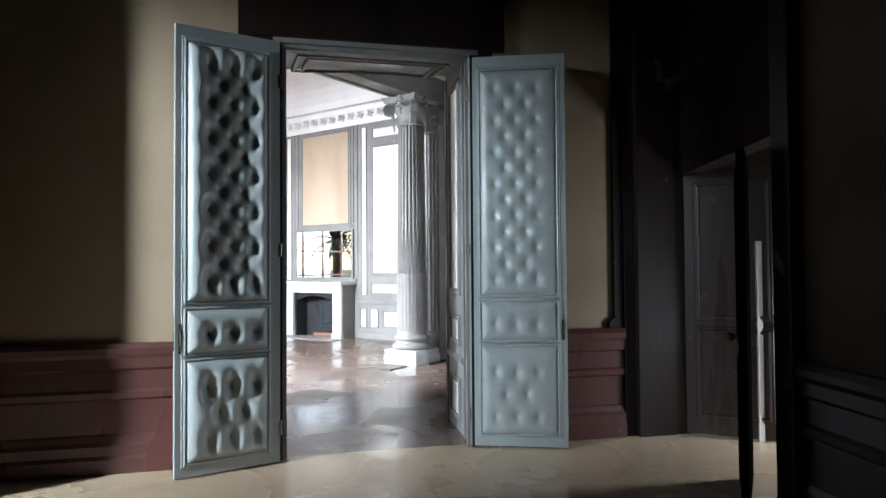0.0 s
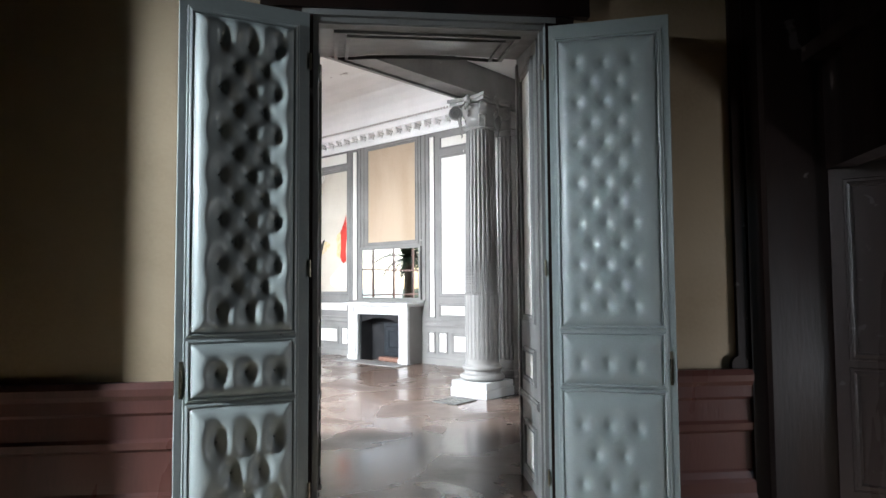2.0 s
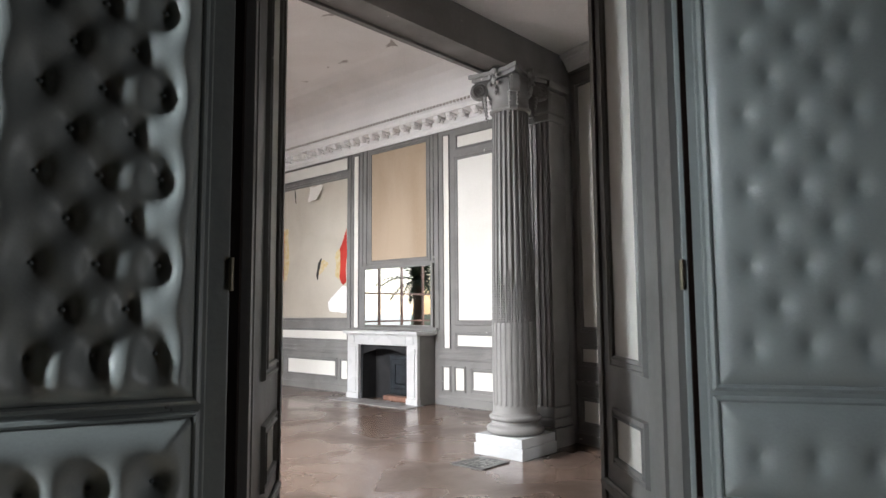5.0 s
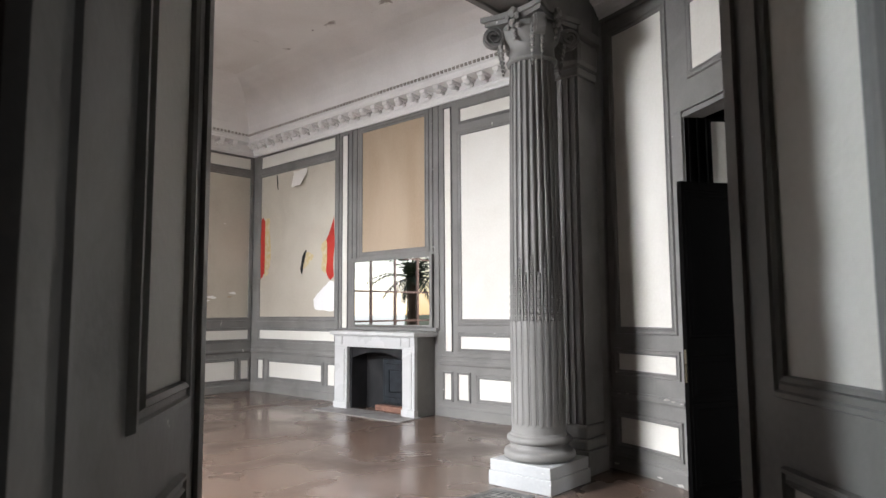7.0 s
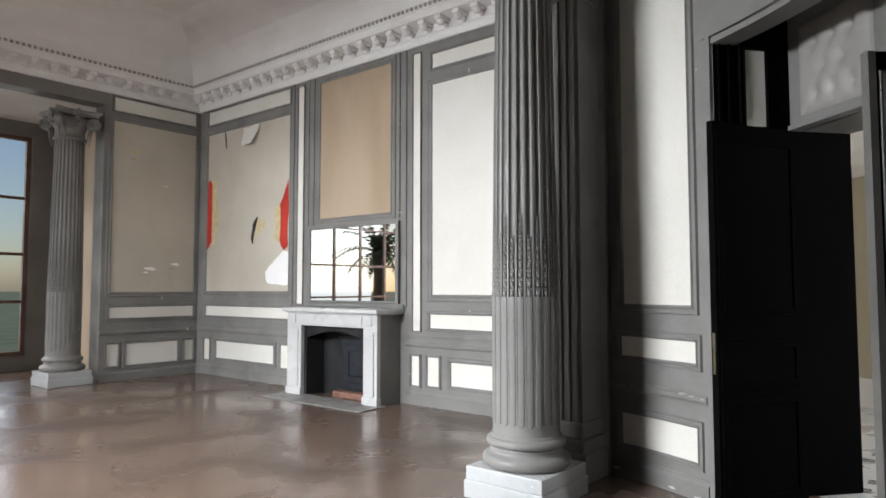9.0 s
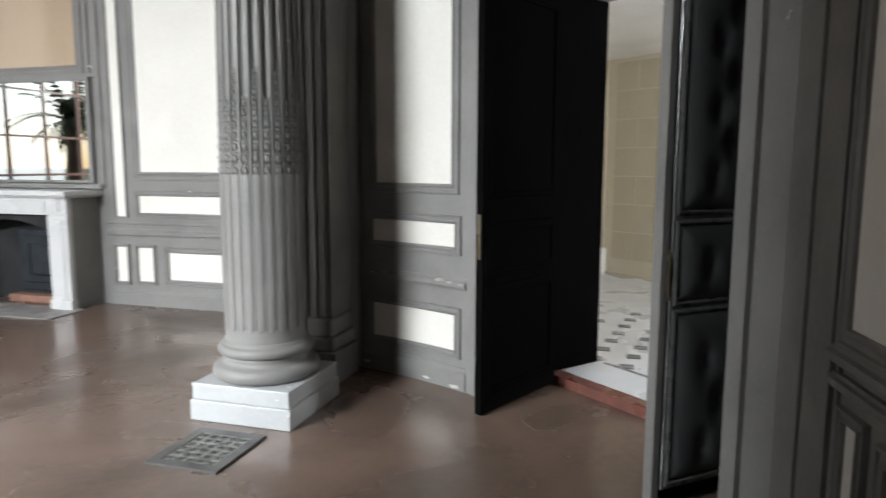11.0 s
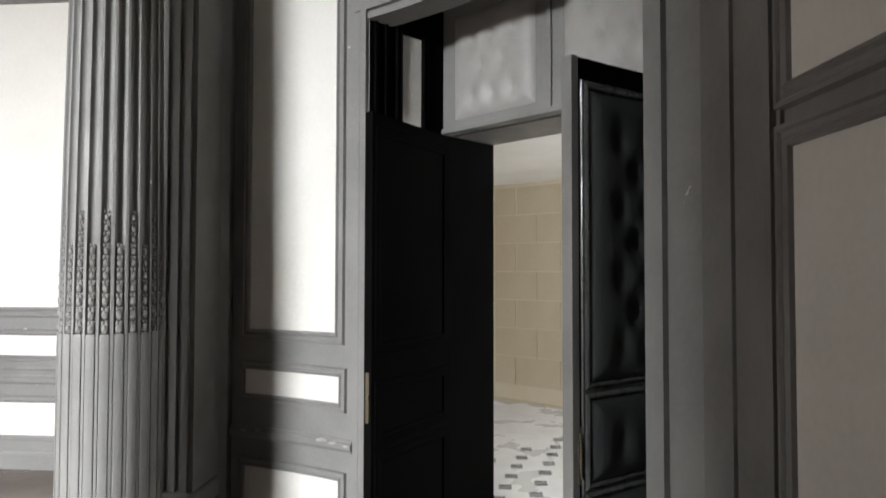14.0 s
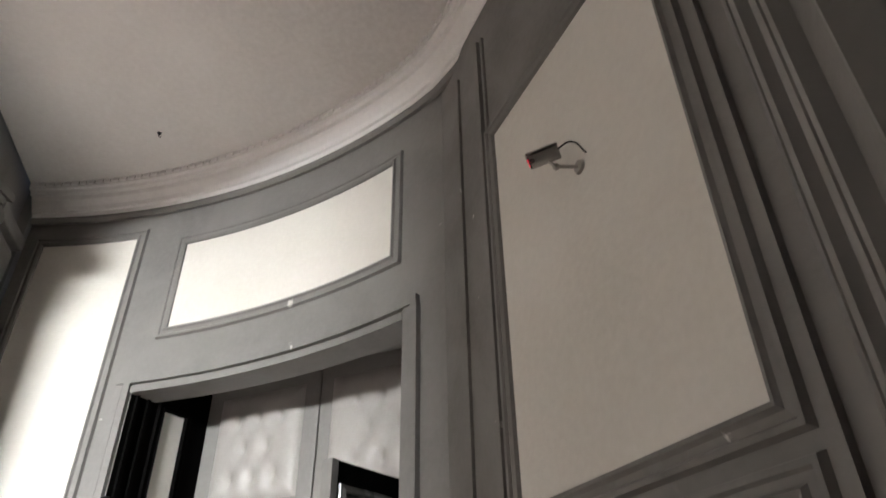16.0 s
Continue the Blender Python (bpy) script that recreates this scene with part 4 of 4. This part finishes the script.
    part("abacus", b, GREY, cap)
    for k in range(4):
        rot = Matrix.Rotation(radians(45 + 90 * k), 4, "Z")
        b = bmesh.new()
        for side in (-1, 1):
            pts = []
            for i in range(40):
                a = i / 39 * 4.6 * math.pi
                r = 0.092 * (1 - i / 39 * 0.86)
                pts.append((0.335 + r * math.cos(a + 2.0), zt + 0.245 + r * math.sin(a + 2.0), 0.017 * (1 - i / 39 * 0.5)))
            prev = None
            for x, z, q in pts:
                rg = [b.verts.new(rot @ Vector((x + dx * q, side * 0.028 + dy * 0.022 * side, z + dz * q))) for dx, dy, dz in ((-0.7, 0, -0.7), (0.7, 0, 0.7), (0.5, 1, 0.5), (-0.5, 1, -0.5))]
                if prev:
                    for j in range(4):
                        b.faces.new((prev[j], prev[(j + 1) % 4], rg[(j + 1) % 4], rg[j]))
                prev = rg
        bmesh.ops.create_cone(b, cap_ends=True, segments=24, radius1=0.088, radius2=0.088, depth=0.062, matrix=rot @ Matrix.Translation((0.335, 0, zt + 0.245)) @ Euler((radians(90), 0, 0)).to_matrix().to_4x4())
        part("volute", b, GREY, cap)
        b = bmesh.new()
        r2 = Matrix.Rotation(radians(90 * k), 4, "Z")
        for x, y, z, s_ in ((0.275, 0, 0.40, 0.05), (0.28, 0.045, 0.36, 0.03), (0.28, -0.045, 0.36, 0.03), (0.275, 0, 0.31, 0.04), (0.27, 0.05, 0.28, 0.028), (0.27, -0.05, 0.28, 0.028), (0.26, 0, 0.24, 0.032), (0.25, 0.0, 0.18, 0.024)):
            bmesh.ops.create_icosphere(b, subdivisions=1, radius=s_, matrix=r2 @ Matrix.Translation((x, y, zt + z)) @ Matrix.Diagonal((0.6, 1, 1.1, 1)))
        for y in (-0.165, 0.165):
            for j in range(7):
                bmesh.ops.create_icosphere(b, subdivisions=1, radius=0.03 - 0.003 * j, matrix=r2 @ Matrix.Translation((0.225 - 0.004 * j, y * (1 - 0.02 * j), zt + 0.16 - 0.038 * j)) @ Matrix.Diagonal((0.7, 1, 1.1, 1)))
        part("carved_foliage", b, GREY, cap)
    col.matrix_world = m
    return col


CHIP = mat("chipped_grey_paint", (0.42, 0.43, 0.43), (0.36, 0.37, 0.37), 0.45, spots=((0.75, 0.74, 0.72), 14, 0.68))
c0 = column("tall grey fluted column with a scrolled capital", SAL_M @ pose(0, 0, 0))
for x, y in ((-7.85, 0.12), (-7.85, -3.5)):
    copy_thing(c0, SAL_M @ pose(x, y, 0))

# flat pilaster at the wall end behind the column
pil = empty("pilaster", "grey fluted pilaster against the wall end", "pilaster")
pil.matrix_world = SAL_M
b = bmesh.new()
box(b, -0.215, 0.175, 0.47, 0.78, 0.42, 3.52)
part("pilaster_shaft", b, GREY, pil)
for k in range(6):
    b = bmesh.new()
    x = -0.20 + 0.065 * k
    box(b, x, x + 0.022, 0.452, 0.4695, 0.42, 3.52)
    part("fillet", b, GREY, pil)
b = bmesh.new()
box(b, -0.26, 0.22, 0.42, 0.78, 0, 0.205, None, 0.005)
box(b, -0.245, 0.205, 0.43, 0.78, 0.205, 0.30, None, 0.02)
box(b, -0.23, 0.19, 0.44, 0.78, 0.30, 0.42, None, 0.02)
part("pilaster_base", b, GREY, pil)
b = bmesh.new()
box(b, -0.24, 0.20, 0.43, 0.78, 3.52, 3.60, None, 0.015)
box(b, -0.27, 0.23, 0.40, 0.78, 3.60, 3.86, None, 0.05)
box(b, -0.29, 0.25, 0.385, 0.78, 3.87, 3.955, None, 0.008)
part("pilaster_capital", b, GREY, pil)

# ---- fireplace ----
fpl = empty("fireplace", "grey-white marble fireplace with a sooty iron firebox", "fireplace")
fpl.matrix_world = SAL_M
for x0, x1 in ((-4.72, -4.44), (-3.29, -3.06)):
    b = bmesh.new()
    box(b, x0, x1, 1.66, 1.72, 0, 0.90, None, 0.006)
    box(b, x0 + 0.05, x1 - 0.05, 1.648, 1.662, 0.12, 0.86, None, 0.004)
    box(b, x0 - 0.01, x1 + 0.01, 1.645, 1.722, 0, 0.10, None, 0.005)
    part("jamb", b, MARBLE, fpl)
b = bmesh.new()
box(b, -4.72, -3.06, 1.66, 1.72, 0.90, 1.065, None, 0.004)
box(b, -4.42, -3.31, 1.65, 1.662, 0.925, 1.04, None, 0.003)
part("frieze", b, MARBLE, fpl)
for x in (-4.66, -3.26):
    b = bmesh.new()
    box(b, x, x + 0.12, 1.646, 1.662, 0.93, 1.05, None, 0.006)
    part("corner_block", b, MARBLE, fpl)
b = bmesh.new()
box(b, -4.77, -3.01, 1.60, 2.075, 1.075, 1.125, None, 0.008)
box(b, -4.74, -3.04, 1.63, 2.075, 1.06, 1.076, None, 0.004)
part("mantel_shelf", b, MARBLE, fpl)
for x0, x1 in ((-4.70, -4.67), (-3.11, -3.08)):
    b = bmesh.new()
    box(b, x0, x1, 1.722, 2.075, 0, 1.06)
    part("cheek", b, GREY, fpl)
b = bmesh.new()
box(b, -4.46, -4.40, 1.723, 2.07, 0, 0.95)
box(b, -3.33, -3.27, 1.723, 2.07, 0, 0.95)
box(b, -4.40, -3.33, 2.02, 2.07, 0, 0.95)
box(b, -4.40, -3.33, 1.723, 2.02, 0.90, 0.95)
part("firebox", b, SOOT, fpl)
b = bmesh.new()
prev = None
for k in range(17):
    f = k / 16
    x = -4.40 + 1.07 * f
    z = 0.74 + 0.10 * math.sin(math.pi * f)
    pr = [b.verts.new((x, y, zz)) for y, zz in ((1.735, z), (1.765, z), (1.765, 0.90), (1.735, 0.90))]
    if prev:
        for j in range(4):
            b.faces.new((prev[j], prev[(j + 1) % 4], pr[(j + 1) % 4], pr[j]))
    prev = pr
part("arch_plate", b, SOOT, fpl)
b = bmesh.new()
box(b, -4.02, -3.40, 1.985, 2.02, 0.10, 0.72, None, 0.01)
box(b, -3.95, -3.47, 1.97, 1.99, 0.18, 0.66, None, 0.01)
box(b, -3.86, -3.55, 1.96, 1.975, 0.26, 0.58, None, 0.02)
part("fireback", b, IRON, fpl, "cast iron fireback")
b = bmesh.new()
box(b, -4.05, -3.40, 1.86, 1.985, 0.0, 0.075, None, 0.01)
part("hearth_brickwork", b, EMBER, fpl)
b = bmesh.new()
box(b, -4.80, -2.98, 1.30, 1.74, 0.001, 0.012, None, 0.003)
hs = tagged(part("hearth_slab", b, mat("grey_hearth_stone", (0.25, 0.24, 0.23), (0.17, 0.16, 0.155), 0.5, blotch=4)), "dusty grey hearth slab in the floor", "hearth")
hs.matrix_world = SAL_M

mir = empty("overmantel_mirror", "wide mirror in a grey frame over the fireplace", "mirror")
mir.matrix_world = SAL_M
b = bmesh.new()
box(b, -4.73, -3.13, 2.045, 2.058, 1.215, 2.165)
part("mirror_glass", b, MIRROR, mir)
b = bmesh.new()
for x0, x1, z0, z1 in ((-4.78, -4.73, 1.19, 2.20), (-3.13, -3.08, 1.19, 2.20), (-4.73, -3.13, 2.165, 2.20), (-4.73, -3.13, 1.19, 1.215)):
    box(b, x0, x1, 2.03, 2.059, z0, z1, None, 0.003)
part("mirror_frame", b, GREY, mir)


# ---- torn wall covering ----
def torn(name, label, pts, material, d=0.006, curl=0.0, seed=1, cat="wall covering"):
    """A ragged flat scrap on the chimney wall; pts are (x, z) corners, the edges roughened."""
    rnd = random.Random(seed)
    out = []
    for (x0, z0), (x1, z1) in zip(pts, pts[1:] + pts[:1]):
        for k in range(6):
            f = k / 6
            j = 0.0 if k == 0 else 0.018
            out.append((x0 + (x1 - x0) * f + rnd.uniform(-j, j), z0 + (z1 - z0) * f + rnd.uniform(-j, j)))
    b = bmesh.new()
    zc = max(z for _, z in out)
    fr = [b.verts.new(FW.at(X(x), d + 0.003 + curl * (zc - z) ** 1.3, z)) for x, z in out]
    bk = [b.verts.new(FW.at(X(x), d + curl * (zc - z) ** 1.3, z)) for x, z in out]
    b.faces.new(fr), b.faces.new(bk[::-1])
    for i in range(len(fr)):
        b.faces.new((fr[i], fr[(i + 1) % len(fr)], bk[(i + 1) % len(bk)], bk[i]))
    bmesh.ops.triangulate(b, faces=[f for f in b.faces if len(f.verts) > 4])
    return tagged(part(name, b, material), label, cat)


torn("damask_scrap", "strip of torn red damask wall covering", [(-7.37, 2.0), (-7.22, 2.15), (-7.25, 2.6), (-7.20, 3.0), (-7.30, 3.12), (-7.37, 3.1)], REDC, 0.006, seed=3)
torn("paper_scrap", "yellowed lining paper beside the torn damask", [(-7.24, 2.05), (-7.12, 2.1), (-7.05, 2.45), (-7.12, 2.9), (-7.10, 3.1), (-7.24, 3.12), (-7.20, 2.7)], GOLDC, 0.0095, seed=4)
torn("damask_scrap", "strip of torn red damask wall covering", [(-5.46, 2.05), (-5.36, 1.92), (-5.27, 2.0), (-5.27, 2.95), (-5.38, 2.7), (-5.50, 2.55)], REDC, 0.006, seed=5)
torn("paper_scrap", "yellowed lining paper beside the torn damask", [(-5.58, 2.1), (-5.47, 2.02), (-5.45, 2.35), (-5.47, 2.6), (-5.60, 2.5), (-5.55, 2.3)], GOLDC, 0.0095, seed=6)
torn("paper_flap", "curled flap of torn cream canvas", [(-6.30, 3.55), (-6.05, 3.58), (-5.98, 3.86), (-6.38, 3.86), (-6.35, 3.7)], CREAM, 0.012, 0.45, seed=7)
torn("canvas_tear", "dark ragged tear in the cream canvas", [(-6.16, 2.1), (-6.12, 2.35), (-6.0, 2.45), (-6.02, 2.40), (-6.08, 2.3), (-6.11, 2.05)], SOOT, 0.0065, seed=8)
torn("canvas_tear", "dark ragged tear in the cream canvas", [(-6.85, 3.6), (-6.88, 3.84), (-6.91, 3.86), (-6.87, 3.62)], SOOT, 0.0065, seed=9)
torn("paper_scrap", "yellowed lining paper in a tear of the canvas", [(-6.14, 2.12), (-5.98, 2.42), (-5.8, 2.35), (-5.95, 2.2)], GOLDC, 0.005, seed=10)
torn("bare_plaster", "white patch of bare plaster at the panel foot", [(-5.8, 1.62), (-5.62, 1.75), (-5.4, 1.9), (-5.27, 1.9), (-5.27, 1.42), (-5.75, 1.45)], WHITE, 0.005, seed=11)

# ---- floor grate ----
gr = empty("floor_grate", "ornate cast iron heating grate in the floor", "grate")
gr.matrix_world = SAL_M
gx0, gx1, gy0, gy1 = -0.16, 0.22, -0.82, -0.40
b = bmesh.new()
for x0, x1, y0, y1 in ((gx0, gx1, gy0, gy0 + 0.05), (gx0, gx1, gy1 - 0.05, gy1), (gx0, gx0 + 0.05, gy0 + 0.05, gy1 - 0.05), (gx1 - 0.05, gx1, gy0 + 0.05, gy1 - 0.05)):
    box(b, x0, x1, y0, y1, 0.001, 0.012)
part("grate_frame", b, mat("dusty_iron", (0.10, 0.098, 0.095), (0.07, 0.068, 0.066), 0.5, metal=0.2, blotch=5), gr)
b = bmesh.new()
box(b, gx0 + 0.05, gx1 - 0.05, gy0 + 0.05, gy1 - 0.05, 0.001, 0.003)
part("grate_pit", b, SOOT, gr)
b = bmesh.new()
for i in range(5):
    for j in range(6):
        cx, cy = gx0 + 0.08 + 0.055 * i, gy0 + 0.08 + 0.0525 * j
        for r in (0.022, 0.010):
            n = 12
            rg = [[b.verts.new((cx + q * math.cos(2 * math.pi * k / n), cy + q * math.sin(2 * math.pi * k / n), 0.010)) for k in range(n)] for q in (r, r + 0.006)]
            for k in range(n):
                b.faces.new((rg[0][k], rg[0][(k + 1) % n], rg[1][(k + 1) % n], rg[1][k]))
        box(b, cx - 0.0275, cx + 0.0275, cy + 0.024, cy + 0.029, 0.006, 0.0105)
        box(b, cx + 0.025, cx + 0.03, cy - 0.026, cy + 0.026, 0.006, 0.0105)
tagged(part("scrollwork", b, mat("worn_iron", (0.30, 0.295, 0.27), (0.06, 0.068, 0.065), 0.45, metal=0.3, blotch=22), gr), kind="stuff")

# ---- security camera ----
cc = empty("security_camera", "small grey metal security camera on a wall bracket", "camera")
cb = Vector(CW.at(0.985, 0.004, 2.87))
cc.matrix_world = Matrix.Translation(cb) @ Matrix.Rotation(math.atan2(CW.n.y, CW.n.x), 4, "Z") @ Matrix.Scale(0.66, 4)
up = Matrix.Translation((0.12, -0.075, 0.075)) @ Matrix.Rotation(radians(-38), 4, "Z") @ Matrix.Rotation(radians(14), 4, "Y")
tube = up @ Matrix.Rotation(radians(90), 4, "Y")
b = bmesh.new()
bmesh.ops.create_cone(b, cap_ends=True, segments=24, radius1=0.03, radius2=0.03, depth=0.13, matrix=tube)
box(b, -0.07, 0.075, -0.03, 0.03, 0.024, 0.035, up, 0.004)
part("camera_body", b, STEEL, cc, smooth=False)
b = bmesh.new()
bmesh.ops.create_cone(b, cap_ends=True, segments=24, radius1=0.026, radius2=0.026, depth=0.012, matrix=tube @ Matrix.Translation((0, 0, 0.064)))
part("lens_face", b, SOOT, cc)
b = bmesh.new()
for k in range(10):
    a = 2 * math.pi * k / 10
    bmesh.ops.create_icosphere(b, subdivisions=1, radius=0.003, matrix=tube @ Matrix.Translation((0.016 * math.cos(a), 0.016 * math.sin(a), 0.070)))
part("red_lamp", b, REDLED, cc, "ring of red lights")
b = bmesh.new()
bmesh.ops.create_cone(b, cap_ends=True, segments=20, radius1=0.035, radius2=0.028, depth=0.012, matrix=Matrix.Translation((0.006, 0, 0)) @ Matrix.Rotation(radians(90), 4, "Y"))
bmesh.ops.create_cone(b, cap_ends=True, segments=10, radius1=0.008, radius2=0.008, depth=0.09, matrix=Matrix.Translation((0.05, -0.018, 0.0)) @ Matrix.Rotation(radians(-20), 4, "Z") @ Matrix.Rotation(radians(90), 4, "Y"))
bmesh.ops.create_icosphere(b, subdivisions=2, radius=0.016, matrix=Matrix.Translation((0.095, -0.035, 0.0)))
bmesh.ops.create_cone(b, cap_ends=True, segments=10, radius1=0.008, radius2=0.008, depth=0.06, matrix=Matrix.Translation((0.105, -0.05, 0.025)) @ Matrix.Rotation(radians(35), 4, "X"))
part("bracket", b, STEEL, cc)
cu = bpy.data.curves.new("cable", "CURVE")
cu.dimensions, cu.bevel_depth = "3D", 0.004
sp = cu.splines.new("BEZIER")
sp.bezier_points.add(2)
for bp_, co in zip(sp.bezier_points, ((0.09, -0.02, 0.085), (0.05, 0.03, 0.10), (0.004, 0.06, 0.03))):
    bp_.co = co
    bp_.handle_left_type = bp_.handle_right_type = "AUTO"
cu.materials.append(SOOT)
ca = new("cable", cu)
ca.parent = cc

# ---- palm outside the bay window ----
palm = empty("palm_tree", "dark green palm outside the bay window", "tree")
palm.matrix_world = SAL_M @ pose(-11.4, -6.0, -0.8) @ Matrix.Scale(1.25, 4)
b = bmesh.new()
lathe(b, [(0.16, 0), (0.13, 0.8), (0.12, 2.0), (0.14, 2.6)], 12)
part("trunk", b, BARK, palm)
rnd = random.Random(5)
b = bmesh.new()
for k in range(34):
    a, el, ln = rnd.uniform(0, 6.28), rnd.uniform(-0.2, 1.3), rnd.uniform(0.8, 1.3)
    prev = Vector((0, 0, 2.6))
    d = Vector((math.cos(a) * math.cos(el), math.sin(a) * math.cos(el), math.sin(el)))
    for i in range(10):
        d = (d + Vector((0, 0, -0.13))).normalized()
        nx_ = prev + d * ln / 10
        side = d.cross(Vector((0, 0, 1))).normalized()
        for sg in (-1, 1):
            tip = prev + side * sg * 0.26 * (1 - i / 12) + d * 0.14 + Vector((0, 0, -0.07))
            b.faces.new([b.verts.new(c) for c in (prev, nx_, tip)])
        prev = nx_
part("crown", b, LEAFM, palm)

# ---- pieces: hall blocks and cabochon tiles ----
bb = bmesh.new()
box(bb, 0.006, 0.594, 0.0, 0.008, 0.006, 0.334, None)
blk = part("stone_block", bb, STONE, hw)
half = bmesh.new()
box(half, 0.006, 0.294, 0.0, 0.008, 0.006, 0.334, None)
hblk = part("stone_block", half, STONE, hw)
first = {id(blk): True, id(hblk): True}
ang = math.degrees(math.atan2(HW.u.y, HW.u.x))
for r in range(8):
    z = -0.11 + 0.34 * r
    for c in range(7):
        s = 2.36 + 0.6 * c + (0.31 if r % 2 else 0.0)
        if s + 0.6 > HW.length:
            continue
        if z < 0:
            continue
        o = blk if first.pop(id(blk), None) else blk.copy()
        if o is not blk:
            scene.collection.objects.link(o)
        p = HW.at(s, 0.008, 0)
        o.matrix_world = pose(p[0], p[1], z, 0, 0, ang)
    if r % 2 and z > 0:
        o = hblk if first.pop(id(hblk), None) else hblk.copy()
        if o is not hblk:
            scene.collection.objects.link(o)
        p = HW.at(2.36, 0.008, 0)
        o.matrix_world = pose(p[0], p[1], z, 0, 0, ang)
fh = bpy.data.objects["floor_hall"]
tb = bmesh.new()
box(tb, -0.047, 0.047, -0.047, 0.047, 0.0, 0.004)
tile = part("cabochon_tile", tb, TILEG, fh)
k0 = 0
for i in range(16):
    for j in range(20):
        p = BL + TN * (0.12 + 0.24 * i) + HU * (-0.9 + 0.26 * j + 0.13 * (i % 2))
        if (p - HB).dot(HV) > -0.1 or k0 >= 240:
            continue
        o = tile if k0 == 0 else tile.copy()
        if k0:
            scene.collection.objects.link(o)
        o.matrix_world = pose(p.x, p.y, 0.03, 0, 0, -30)
        k0 += 1

# flakes of lost paint
def flake(name, label, surf, s0, z0, size, material, seed, d):
    rnd = random.Random(seed)
    b = bmesh.new()
    n = 11
    pts = []
    for k in range(n):
        a = 2 * math.pi * k / n
        r = size * rnd.uniform(0.45, 1.0)
        pts.append((s0 + 1.9 * r * math.cos(a), z0 + 0.6 * r * math.sin(a)))
    fr = [b.verts.new(surf.at(x, d + 0.0015, z)) for x, z in pts]
    bk = [b.verts.new(surf.at(x, d - 0.004, z)) for x, z in pts]
    b.faces.new(fr), b.faces.new(bk[::-1])
    for i in range(n):
        b.faces.new((fr[i], fr[(i + 1) % n], bk[(i + 1) % n], bk[i]))
    return tagged(part(name, b, material), label, "paint flake", "paint flakes")


CHALK = mat("bare_pale_wood", (0.55, 0.53, 0.49), (0.45, 0.43, 0.40), 0.9)
for i, (s_, z_, r_, m_) in enumerate(((0.66, 0.672, 0.022, DUST), (0.74, 0.665, 0.018, DUST), (0.83, 0.66, 0.012, DUST), (0.20, 0.675, 0.012, DUST), (0.10, 0.668, 0.014, DUST), (0.05, 0.05, 0.02, CHALK), (0.55, 0.03, 0.02, CHALK), (0.78, 0.02, 0.025, CHALK))):
    flake("paint_flake", "chip of lost grey paint on the curved wall", ARC, s_, z_, r_, m_, 20 + i, 0.024)

for i, (s_, z_, r_, m_) in enumerate(((6.50, 3.47, 0.05, GOLDC), (6.46, 3.36, 0.03, TAN), (6.756, 1.68, 0.06, WHITE), (7.168, 1.756, 0.055, WHITE), (7.12, 1.69, 0.03, TAN), (6.70, 1.62, 0.03, WHITE), (7.0, 3.0, 0.015, WHITE))):
    flake("peeling_scrap", "small peeling scrap of canvas on the end wall", LWL, s_, z_, r_, m_, 60 + i, 0.006)
